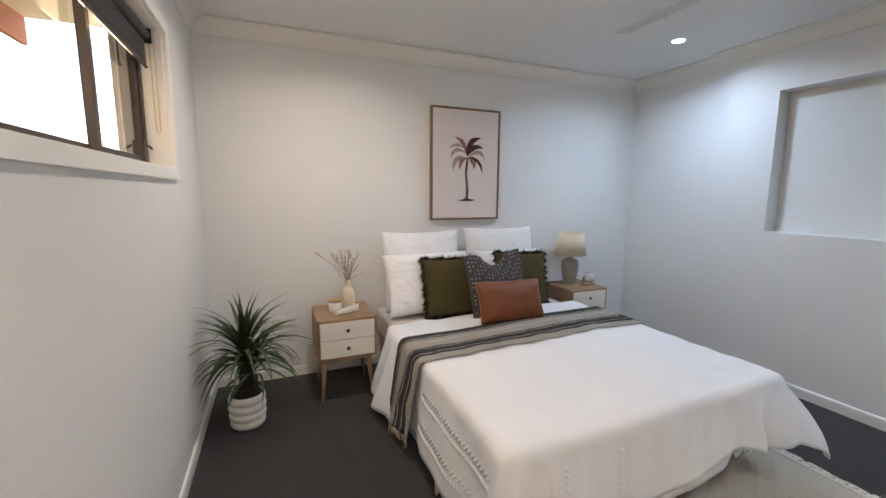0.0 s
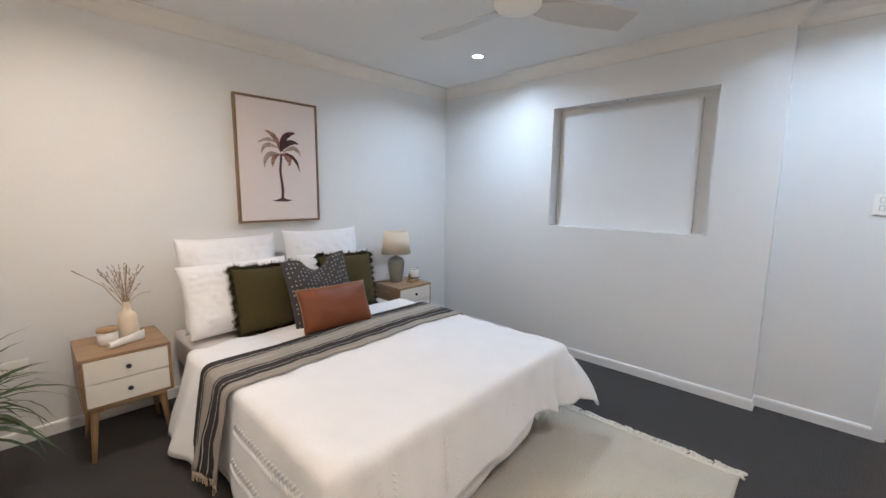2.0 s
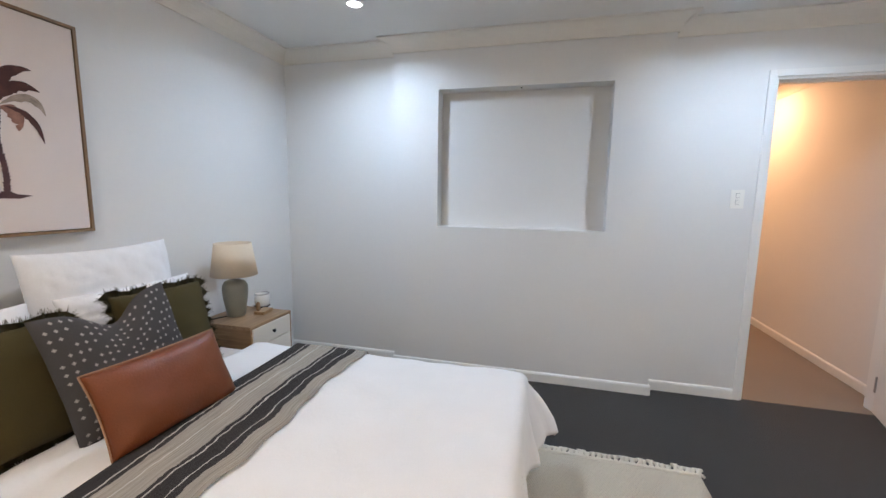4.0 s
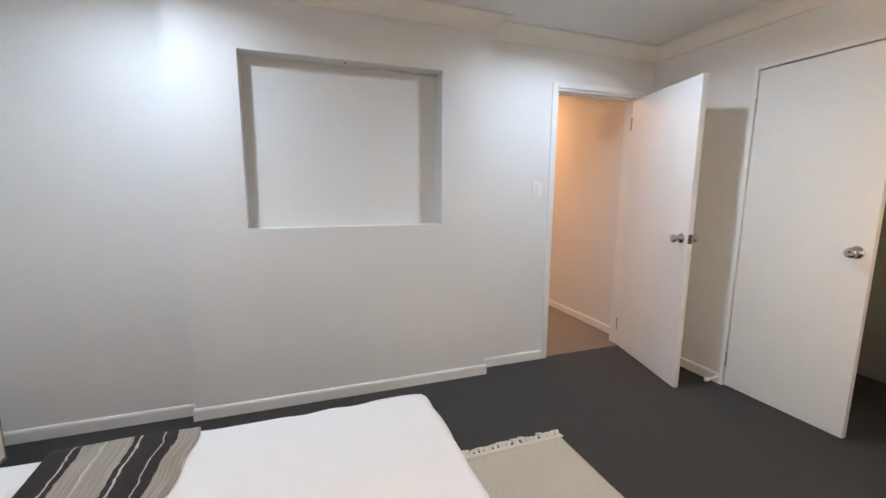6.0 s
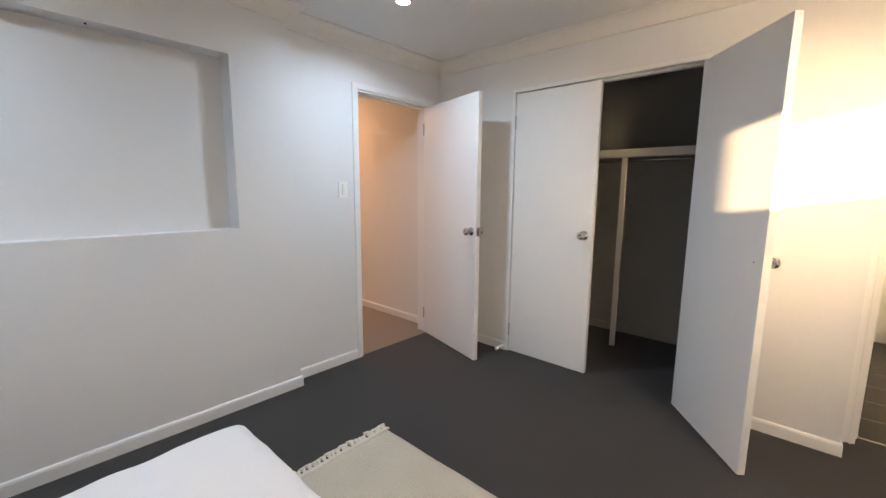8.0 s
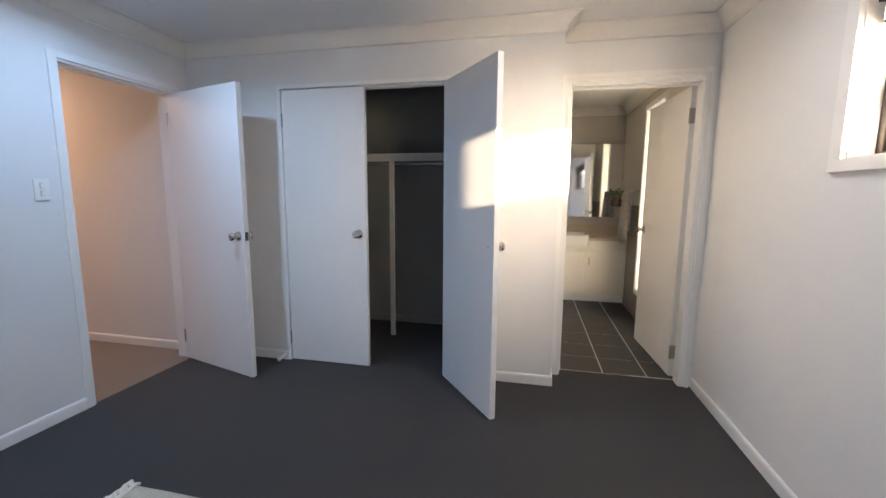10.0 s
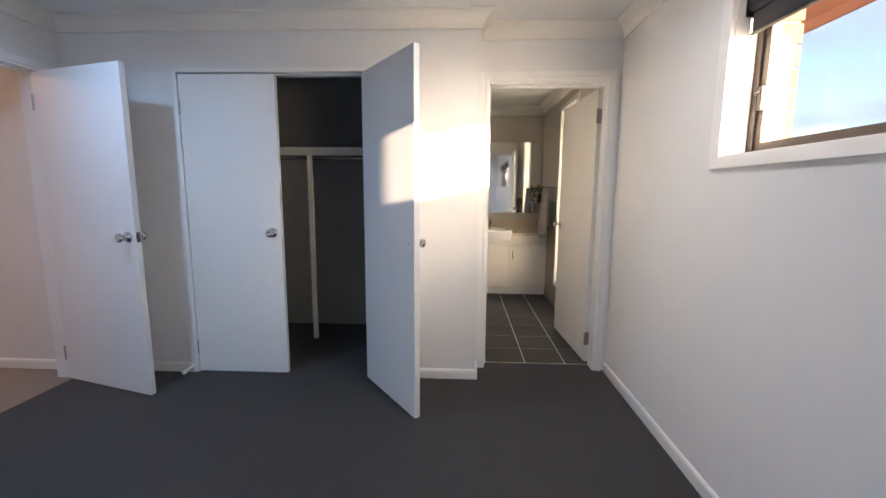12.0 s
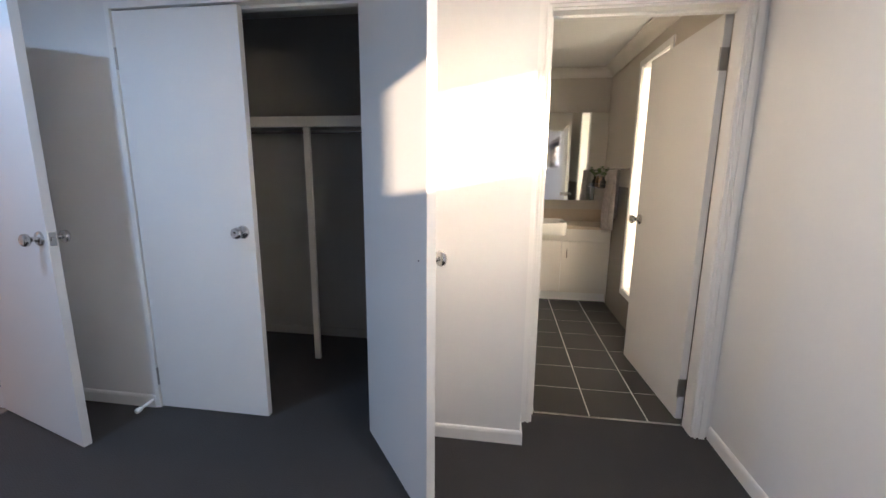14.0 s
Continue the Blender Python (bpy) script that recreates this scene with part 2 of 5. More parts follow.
OAK = wood_material("oak", (0.23, 0.14, 0.075), (0.37, 0.235, 0.13), "X")
OAKSIDE = wood_material("oak_veneer", (0.20, 0.115, 0.055), (0.33, 0.20, 0.10), "Y")
OAKLEG = wood_material("oak_leg", (0.30, 0.18, 0.085), (0.44, 0.28, 0.14), "Z")
CREAM = material("cream_lacquer", (0.76, 0.73, 0.66), 0.4, vary=0.02)
SHEET = material("white_cotton", (0.82, 0.825, 0.835), 0.9, vary=0.025, scale=5, bump=0.3, bump_scale=45, sheen=0.15)
MATTRESS = material("mattress_cloth", (0.62, 0.58, 0.56), 0.9, vary=0.05, bump=0.2)
COVER = material("coverlet_cotton", (0.82, 0.82, 0.825), 0.92, vary=0.03, scale=7, bump=0.22, bump_scale=60, sheen=0.2)
THROW = stripe_material("striped_throw")
GREEN = material("olive_linen", (0.058, 0.044, 0.011), 0.95, vary=0.16, scale=12, bump=0.5, bump_scale=350)
GREENFR = material("olive_ruffle", (0.056, 0.046, 0.018), 0.95, vary=0.35, scale=60)
LEATHER = material("tan_leather", (0.165, 0.040, 0.007), 0.46, vary=0.16, scale=10, bump=0.4, bump_scale=160)
PIPE = material("tan_piping", (0.34, 0.20, 0.12), 0.6)
CREAMPIPE = material("cream_cord", (0.65, 0.55, 0.42), 0.8)
NAVY = material("charcoal_cloth", (0.060, 0.057, 0.058), 0.95, vary=0.12, scale=10, bump=0.4, bump_scale=300)
DOT = material("pale_stitch", (0.36, 0.35, 0.33), 0.9)
RUG = material("woven_rug", (0.50, 0.445, 0.345), 0.95, vary=0.10, scale=14, bump=0.6, bump_scale=220)
RUGFR = material("rug_cotton_fringe", (0.72, 0.67, 0.57), 0.95, vary=0.08, scale=20, bump=0.5)
POT = material("ribbed_ceramic", (0.82, 0.78, 0.70), 0.5, vary=0.04, scale=8, bump=0.1, bump_scale=60)
SOIL = material("dark_soil", (0.015, 0.012, 0.01), 0.95, vary=0.4, scale=60, bump=1.0)
LEAF = material("yucca_leaf", (0.036, 0.060, 0.017), 0.42, vary=0.35, scale=14, bump=0.1)
SPRIG = material("sprig_leaf", (0.10, 0.17, 0.05), 0.5, vary=0.35, scale=30)
STEM = material("yucca_stem", (0.022, 0.018, 0.012), 0.9, vary=0.3, scale=40, bump=0.6)
LAMPBODY = material("sage_glaze", (0.25, 0.245, 0.20), 0.32, vary=0.10, scale=16, bump=0.12, bump_scale=60)
SHADE = material("linen_shade", (0.72, 0.60, 0.45), 0.9, vary=0.05, scale=10, bump=0.4, bump_scale=400)
VASE = material("blush_ceramic", (0.72, 0.61, 0.46), 0.6, vary=0.04)
WHITECER = material("white_ceramic", (0.78, 0.77, 0.74), 0.25, vary=0.02)
PAPER = material("white_paper", (0.74, 0.72, 0.68), 0.7, vary=0.03)
TWIG = material("dried_stem", (0.30, 0.20, 0.11), 0.9, vary=0.2, scale=30)
CANVAS = material("blush_canvas", (0.74, 0.66, 0.63), 0.85, vary=0.015, scale=6, bump=0.1, bump_scale=500)
FRAMEWOOD = wood_material("oak_frame", (0.20, 0.12, 0.06), (0.30, 0.19, 0.10), "Z")
INK = material("palm_ink_plum", (0.085, 0.04, 0.042), 0.85, vary=0.45, scale=25)
INK2 = material("palm_ink_grey", (0.36, 0.29, 0.24), 0.85, vary=0.55, scale=30)
INK4 = material("palm_ink_umber", (0.075, 0.028, 0.024), 0.85, vary=0.5, scale=25)
INK3 = material("palm_ink_rust", (0.28, 0.14, 0.105), 0.85, vary=0.6, scale=30)
MIRROR = material("mirror_silver", (0.86, 0.87, 0.86), 0.015, metal=1.0, vary=0.0)
MIRROR.node_tree.nodes["Principled BSDF"].inputs["Roughness"].default_value = 0.0
GLASS = glass_material("window_glass")
FROST = glass_material("frosted_glass", 0.5, (0.78, 0.76, 0.66))
LED = glow("led_disc", (0.88, 0.95, 1.0), 8.0)
WARMLED = glow("warm_led_disc", (1.0, 0.7, 0.4), 6.0)
TOWEL = material("grey_towel", (0.46, 0.42, 0.39), 0.95, vary=0.35, scale=26, bump=0.7, bump_scale=300)
GRASS = material("dry_lawn", (0.10, 0.11, 0.045), 0.95, vary=0.3, scale=0.5)
FOLIAGE = material("garden_foliage", (0.07, 0.10, 0.03), 0.8, vary=0.4, scale=3)


# ---- mesh helpers ----
def part(name, bm, mat, parent=None, label="", smooth=False, **tags):
    me = bpy.data.meshes.new(name)
    bm.normal_update()
    bm.to_mesh(me)
    bm.free()
    for m in mat if isinstance(mat, (list, tuple)) else [mat]:
        me.materials.append(m)
    if smooth:
        me.shade_smooth()
    ob = new(name, me)
    ob.parent = parent
    return tagged(ob, label, **tags)


def thing(name, at, label, category, group="", kind=""):
    ob = new(name)
    ob.location = at
    ob.empty_display_size = 0.1
    return tagged(ob, label, category, group, kind)


def box(bm, lo, hi, bevel=0.0, seg=2, m=None):
    vs = [bm.verts.new((x, y, z)) for x in (lo[0], hi[0]) for y in (lo[1], hi[1]) for z in (lo[2], hi[2])]
    fs = [bm.faces.new([vs[i] for i in q]) for q in ((0, 1, 3, 2), (4, 6, 7, 5), (0, 4, 5, 1), (2, 3, 7, 6), (0, 2, 6, 4), (1, 5, 7, 3))]
    if m is not None:
        for v in vs:
            v.co = m @ v.co
    if bevel:
        edges = list({e for f in fs for e in f.edges})
        bmesh.ops.bevel(bm, geom=edges, offset=bevel, segments=seg, profile=0.7, affect="EDGES")
    return bm


def boxes(*pairs, bevel=0.0):
    bm = bmesh.new()
    for lo, hi in pairs:
        box(bm, lo, hi, bevel)
    return bm


def lathe(bm, profile, seg=32, at=(0, 0, 0), m=None):
    """Turn (radius, height) pairs about z."""
    rings = []
    for r, z in profile:
        if r < 1e-6:
            rings.append([bm.verts.new((at[0], at[1], at[2] + z))])
        else:
            rings.append([bm.verts.new((at[0] + r * math.cos(2 * math.pi * i / seg), at[1] + r * math.sin(2 * math.pi * i / seg), at[2] + z)) for i in range(seg)])
    for a, b in zip(rings, rings[1:]):
        for i in range(seg):
            j = (i + 1) % seg
            q = [a[0] if len(a) == 1 else a[i], a[0] if len(a) == 1 else a[j], b[0] if len(b) == 1 else b[j], b[0] if len(b) == 1 else b[i]]
            q = list(dict.fromkeys(q))
            if len(q) > 2:
                bm.faces.new(q)
    if m is not None:
        for ring in rings:
            for v in ring:
                v.co = m @ v.co
    return bm


def tube(bm, pts, radii, seg=8):
    """A round rod through points; radii one number or one per point."""
    pts = [Vector(p) for p in pts]
    radii = radii if isinstance(radii, (list, tuple)) else [radii] * len(pts)
    rings = []
    for i, p in enumerate(pts):
        t = (pts[min(i + 1, len(pts) - 1)] - pts[max(i - 1, 0)]).normalized()
        a = t.cross(Vector((0, 0, 1)) if abs(t.z) < 0.9 else Vector((1, 0, 0))).normalized()
        b = t.cross(a)
        rings.append([bm.verts.new(p + radii[i] * (math.cos(2 * math.pi * k / seg) * a + math.sin(2 * math.pi * k / seg) * b)) for k in range(seg)])
    for a, b in zip(rings, rings[1:]):
        for k in range(seg):
            bm.faces.new((a[k], a[(k + 1) % seg], b[(k + 1) % seg], b[k]))
    bm.faces.new(rings[0][::-1])
    bm.faces.new(rings[-1])
    return bm


def sweep(bm, profile, pts, closed=False):
    """Run a profile of (inward, height) along a plan polyline with the room on its left, mitred at corners."""
    n = len(pts)
    rings = []
    for i, (x, y) in enumerate(pts):
        def unit(a, b):
            v = Vector((b[0] - a[0], b[1] - a[1]))
            return v.normalized()
        d1 = unit(pts[i - 1], pts[i]) if closed or i > 0 else unit(pts[i], pts[i + 1])
        d2 = unit(pts[i], pts[(i + 1) % n]) if closed or i < n - 1 else d1
        n1, n2 = Vector((-d1.y, d1.x)), Vector((-d2.y, d2.x))
        mv = (n1 + n2) / (1 + n1.dot(n2))
        rings.append([bm.verts.new((x + mv.x * o, y + mv.y * o, z)) for o, z in profile])
    pairs = list(zip(rings, rings[1:] + rings[:1])) if closed else list(zip(rings, rings[1:]))
    k = len(profile)
    for a, b in pairs:
        for j in range(k):
            bm.faces.new((a[j], b[j], b[(j + 1) % k], a[(j + 1) % k]))
    if not closed:
        bm.faces.new(rings[0])
        bm.faces.new(rings[-1][::-1])
    bmesh.ops.recalc_face_normals(bm, faces=bm.faces)
    return bm


def surface(bm, rows, uvs=None, thick=0.0):
    """A skin over a grid of points; uvs alike grid of (u, v)."""
    vs = [[bm.verts.new(p) for p in r] for r in rows]
    uv = bm.loops.layers.uv.verify()
    for i in range(len(vs) - 1):
        for j in range(len(vs[0]) - 1):
            f = bm.faces.new((vs[i][j], vs[i + 1][j], vs[i + 1][j + 1], vs[i][j + 1]))
            if uvs:
                for lp, (a, b) in zip(f.loops, ((i, j), (i + 1, j), (i + 1, j + 1), (i, j + 1))):
                    lp[uv].uv = uvs[a][b]
    if thick:
        bmesh.ops.recalc_face_normals(bm, faces=bm.faces)
        bmesh.ops.solidify(bm, geom=list(bm.faces), thickness=thick)
    return bm


# ---- structure ----
H, XW = 2.40, 0.040
structure = dict(kind="structure")
part("wall_west", boxes(((-0.14, -0.20, 0), (XW, 0.938, H)), ((-0.14, 3.46, 0), (XW, 4.40, H)),
                        ((-0.14, 0.938, 0), (XW, 3.46, 1.435)), ((-0.14, 0.938, 2.06), (XW, 3.46, H))), WALL, None, "pale grey painted plaster wall with a wide high window", **structure)
part("wall_west_outer", boxes(((-0.25, -3.1, -0.3), (-0.14, -1.87, 2.6)), ((-0.25, -1.27, -0.3), (-0.14, 0.76, 2.6)), ((-0.25, 3.80, -0.3), (-0.14, 4.5, 2.6)),
                              ((-0.25, 0.76, -0.3), (-0.14, 3.80, 1.40)), ((-0.25, 0.76, 2.17), (-0.14, 3.80, 2.6)),
                              ((-0.25, -1.87, -0.3), (-0.14, -1.27, 0.27)), ((-0.25, -1.87, 2.2), (-0.14, -1.27, 2.6))), MORTAR, None, "outer brick leaf with pale mortar", **structure)
part("wall_north", boxes(((-0.14, 4.25, 0), (3.90, 4.40, H))), WALL, None, "pale grey painted plaster wall behind the bed", **structure)
part("wall_east", boxes(((3.74, 3.30, 0), (3.90, 4.25, H)), ((3.80, 1.48, 0), (3.90, 3.30, H)), ((3.77, 0.907, 0), (3.90, 1.48, H)),
                        ((3.77, 0.135, 2.045), (3.90, 0.907, H)), ((3.77, 0.0, 0), (3.90, 0.135, H))), WALL, None, "pale grey painted plaster wall", **structure)


def holed_wall(x0, x1, ys, zs, holes):
    """One connected wall across x0..x1 over the cells of ys and zs, open in the cells named in holes."""
    bm = bmesh.new()
    grid = {(k, i, j): bm.verts.new((x, y, z)) for k, x in enumerate((x0, x1)) for i, y in enumerate(ys) for j, z in enumerate(zs)}
    solid = {(i, j) for i in range(len(ys) - 1) for j in range(len(zs) - 1)} - set(holes)
    for i, j in sorted(solid):
        bm.faces.new([grid[0, a, b] for a, b in ((i, j), (i, j + 1), (i + 1, j + 1), (i + 1, j))])
        bm.faces.new([grid[1, a, b] for a, b in ((i, j), (i + 1, j), (i + 1, j + 1), (i, j + 1))])
        for near, (p, q) in (((i - 1, j), ((i, j), (i, j + 1))), ((i + 1, j), ((i + 1, j), (i + 1, j + 1))), ((i, j - 1), ((i, j), (i + 1, j))), ((i, j + 1), ((i, j + 1), (i + 1, j + 1)))):
            if near not in solid:
                bm.faces.new([grid[0, p[0], p[1]], grid[0, q[0], q[1]], grid[1, q[0], q[1]], grid[1, p[0], p[1]]])
    bmesh.ops.recalc_face_normals(bm, faces=bm.faces)
    return bm


breast = part("wall_east_chimney_breast", holed_wall(3.67, 3.7995, (1.48, 1.816, 2.968, 3.30), (0, 1.092, 2.049, H), [(1, 1)]), WALL, None, "pale grey wall projection with a recessed square niche", **structure)
part("niche_back_panel", boxes(((3.768, 1.925, 1.0925), (3.7998, 2.925, 2.005))), WALL, breast, "raised panel at the back of the niche")
part("wall_south", boxes(((0.993, -0.10, 0), (1.715, 0, H)), ((1.715, -0.10, 2.085), (3.005, 0, H)), ((3.005, -0.10, 0), (3.90, 0, H)),
                         ((0.993, -0.20, 0), (1.06, -0.10, H))), WALL, None, "pale grey painted wall round the wardrobe opening", **structure)
part("wall_bathroom_door", boxes(((-0.14, -0.33, 0), (0.076, -0.20, H)), ((0.076, -0.33, 2.045), (0.935, -0.20, H)), ((0.935, -0.33, 0), (1.06, -0.20, H))),
     WALL, None, "recessed pale grey wall round the bathroom door", **structure)
part("wall_closet", boxes(((1.06, -1.23, 0), (3.50, -1.13, H)), ((1.06, -1.13, 0), (1.16, -0.10, H)), ((3.40, -1.13, 0), (3.50, -0.10, H))), CLOSETSHADE, None, "wardrobe walls, grey darkened for the shade inside", **structure)
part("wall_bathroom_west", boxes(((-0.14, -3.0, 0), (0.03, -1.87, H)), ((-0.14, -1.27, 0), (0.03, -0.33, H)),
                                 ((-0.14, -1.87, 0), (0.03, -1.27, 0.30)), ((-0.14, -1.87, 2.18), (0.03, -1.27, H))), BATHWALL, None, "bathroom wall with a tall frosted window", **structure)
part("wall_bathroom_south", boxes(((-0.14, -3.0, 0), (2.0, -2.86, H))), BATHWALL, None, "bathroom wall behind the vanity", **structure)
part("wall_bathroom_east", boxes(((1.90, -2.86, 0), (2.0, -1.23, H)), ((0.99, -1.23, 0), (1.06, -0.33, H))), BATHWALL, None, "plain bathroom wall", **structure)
part("wall_tiling", boxes(((0.030, -2.39, 0), (0.036, -1.915, 1.20)), ((0.030, -1.225, 0), (0.036, -0.40, 1.20)), ((0.030, -1.915, 0), (0.036, -1.225, 0.255))), WTILE, None, "grey-brown bathroom wall tiling", **structure)
part("wall_hall_south", boxes(((3.90, -0.10, 0), (5.885, 0.02, H)), ((5.785, -1.6, 0), (5.885, -0.10, H))), WALL, None, "hallway wall lit by a warm lamp", **structure)
part("wall_hall_north", boxes(((3.90, 1.12, 0), (6.9, 1.22, H))), WALL, None, "plain hallway wall", **structure)
part("wall_hall_east", boxes(((6.73, -0.10, 0), (6.85, 1.12, H)), ((6.73, -1.0, 2.05), (6.85, -0.10, H)), ((6.73, -1.7, 0), (6.85, -1.0, H)), ((5.885, -1.7, 0), (6.73, -1.6, H))),
     WALL, None, "hallway end wall", **structure)
part("floor", boxes(((-0.14, -0.278, -0.12), (3.79, 4.30, 0)), ((1.0, -1.18, -0.12), (3.5, -0.278, 0))), CARPET, None, "dark charcoal grey carpet", **structure)
part("hall_floor", boxes(((3.79, -1.7, -0.12), (6.9, 1.22, -0.002))), HALLFLOOR, None, "beige hallway floor", **structure)
part("wall_foundation", boxes(((-0.25, -3.1, -0.45), (7.0, 4.6, -0.12))), MORTAR, None, "concrete slab under the rooms", **structure)
part("ceiling", boxes(((-0.25, -3.1, H), (7.0, 4.6, H + 0.12))), CEIL, None, "flat off-white plaster ceiling", **structure)

# cove cornice and skirting
COVE = [(0, H - 0.092), (0.011, H - 0.092), (0.012, H - 0.082), (0.017, H - 0.066), (0.028, H - 0.046), (0.046, H - 0.028), (0.066, H - 0.016),
        (0.082, H - 0.011), (0.094, H - 0.010), (0.094, H), (0, H)]
ROOM = [(XW, -0.20), (0.993, -0.20), (0.993, 0), (3.77, 0), (3.77, 1.48), (3.67, 1.48), (3.67, 3.30), (3.74, 3.30), (3.74, 4.25), (XW, 4.25)]
part("cornice", sweep(bmesh.new(), COVE, ROOM, True), COVEPAINT, None, "white cove cornice", **structure)
part("bathroom_cornice", sweep(bmesh.new(), COVE, [(0.03, -2.86), (1.90, -2.86), (1.90, -1.23), (0.99, -1.23), (0.99, -0.33), (0.03, -0.33)], True), COVEPAINT, None, "white cove cornice", **structure)
part("hall_cornice", sweep(bmesh.new(), COVE, [(3.90, 0.02), (5.885, 0.02), (5.885, -1.6), (6.73, -1.6), (6.73, 1.12), (3.90, 1.12)], True), COVEPAINT, None, "white cove cornice", **structure)
SKIRT = [(0, 0), (0.012, 0), (0.012, 0.056), (0.009, 0.066), (0.004, 0.071), (0, 0.071)]
bm = bmesh.new()
for pts in ([(0.993, -0.185), (0.993, 0), (1.715, 0)], [(3.005, 0), (3.77, 0), (3.77, 0.095)],
            [(3.77, 0.947), (3.77, 1.48), (3.67, 1.48), (3.67, 3.30), (3.74, 3.30), (3.74, 4.25), (XW, 4.25), (XW, -0.185)],
            [(3.95, 0.02), (5.885, 0.02), (5.885, -1.6), (6.73, -1.6), (6.73, -1.06)], [(6.73, -0.05), (6.73, 1.12), (3.9, 1.12)]):
    sweep(bm, SKIRT, pts)
part("baseboard", bm, TRIM, None, "white painted skirting board", **structure)
# This board's colour carries the wardrobe's shade; the other boards stay white.
part("wardrobe_baseboard", sweep(bmesh.new(), SKIRT, [(1.16, -1.13), (3.40, -1.13), (3.40, -0.10)]), CLOSETSHADE, None, "wardrobe skirting board, coloured dark for the shade inside", **structure)


def frame_legs(axis, a0, a1, top, face, depth, width, thick):
    """Architrave: two legs and a head round an opening from a0 to a1 along axis, on the plane face, standing thick proud towards depth."""
    f0, f1 = sorted((face, face + depth * thick))
    out = []
    for lo, hi, z0, z1 in ((a0 - width, a0, 0, top + width), (a1, a1 + width, 0, top + width), (a0, a1, top, top + width)):
        out.append(((lo, f0, z0), (hi, f1, z1)) if axis == "x" else ((f0, lo, z0), (f1, hi, z1)))
    return out


# hall door frame
bm = boxes(*frame_legs("y", 0.135, 0.905, 2.045, 3.77, -1, 0.04, 0.014), bevel=0.003)
for q in (((3.768, 0.135, 0), (3.902, 0.150, 2.045)), ((3.768, 0.890, 0), (3.902, 0.905, 2.045)), ((3.768, 0.150, 2.030), (3.902, 0.890, 2.045)),
          ((3.82, 0.880, 0), (3.85, 0.890, 2.03)), ((3.82, 0.150, 2.02), (3.85, 0.880, 2.03))):
    box(bm, *q, 0.0015)
part("door_frame_hall", bm, TRIM, None, "white painted door frame", **structure)
# wardrobe frame
bm = bmesh.new()
for q in (((1.715, -0.095, 0), (1.740, 0.008, 2.085)), ((2.980, -0.095, 0), (3.005, 0.008, 2.085)), ((1.740, -0.095, 2.058), (2.980, 0.008, 2.085)), ((1.745, -0.09, 2.046), (2.975, -0.045, 2.058))):
    box(bm, *q, 0.002)
part("door_frame_wardrobe", bm, TRIM, None, "slim white wardrobe door frame", **structure)
# bathroom door frame
bm = boxes(*frame_legs("x", 0.128, 0.925, 2.040, -0.20, 1, 0.066, 0.013), bevel=0.004)
for q in (((0.066, -0.1872, 0), (0.092, -0.178, 2.102)), ((0.961, -0.1872, 0), (0.987, -0.178, 2.102)), ((0.092, -0.1872, 2.076), (0.961, -0.178, 2.102)),
          ((0.104, -0.1872, 0), (0.114, -0.179, 2.064)), ((0.939, -0.1872, 0), (0.949, -0.179, 2.064)), ((0.114, -0.1872, 2.054), (0.939, -0.179, 2.064)),
          ((0.074, -0.332, 0), (0.086, -0.198, 2.045)), ((0.922, -0.332, 0), (0.937, -0.198, 2.045)), ((0.086, -0.332, 2.030), (0.922, -0.198, 2.045)),
          ((0.086, -0.288, 0), (0.130, -0.1985, 2.030)), ((0.910, -0.29, 0), (0.922, -0.262, 2.030)), ((0.130, -0.29, 2.018), (0.910, -0.262, 2.030))):
    box(bm, *q, 0.002)
part("door_frame_bathroom", bm, TRIM, None, "white painted double-stepped door frame", **structure)
part("threshold", boxes(((0.130, -0.290, -0.01), (0.922, -0.272, 0.005)), bevel=0.002), CHROME, None, "thin metal threshold strip", **structure)
part("hall_threshold", boxes(((3.78, 0.15, -0.01), (3.80, 0.890, 0.003)), bevel=0.001), HALLFLOOR, None, "thin beige threshold strip", **structure)


# ---- doors ----
KNOB = [(0.0, 0.0), (0.033, 0.0), (0.034, 0.004), (0.030, 0.010), (0.013, 0.013), (0.011, 0.032), (0.015, 0.036), (0.025, 0.041), (0.029, 0.050), (0.027, 0.060), (0.018, 0.066), (0.008, 0.067), (0.006, 0.064), (0, 0.064)]


def door(name, at, angle, width, height, sides, label, hinges=(0.19, 1.84), knob_z=1.015, pin=1, z0=0.008):
    """A flush leaf hinged at its local origin; sides: on which faces (+1, -1) a knob stands; pin: the face on which hinge knuckles show."""
    leaf = part(name, boxes(((0, -0.0175, z0), (width, 0.0175, height)), bevel=0.0018), DOOR, None, label, **structure)
    leaf.matrix_world = pose(*at, 0, 0, 0, ) @ pose(0, 0, 0, 0, 0, angle)
    for s in sides:
        bm = lathe(bmesh.new(), KNOB, 28)
        k = part("door_handle", bm, CHROME, leaf, "round satin chrome door knob", smooth=True)
        k.matrix_local = pose(width - 0.06, s * 0.0175, knob_z, -90 * s, 0, 0)
    if len(sides) != 2:
        sides = ()
    bm = boxes(((width - 0.0005, -0.0125, knob_z - 0.03), (width + 0.0015, 0.0125, knob_z + 0.03)), ((width, -0.006, knob_z - 0.008), (width + 0.009, 0.006, knob_z + 0.008)), bevel=0.0008)
    if sides:
        part("latch_plate", bm, CHROME, leaf, "chrome latch plate")
    for z in hinges:
        bm = tube(bmesh.new(), [(-0.004, pin * 0.020, z - 0.05), (-0.004, pin * 0.020, z + 0.05)], 0.006, 10)
        box(bm, (-0.003, -0.016, z - 0.05), (-0.0005, 0.018, z + 0.05))
        part("hinge", bm, STEEL, leaf, "steel butt hinge")
    return leaf


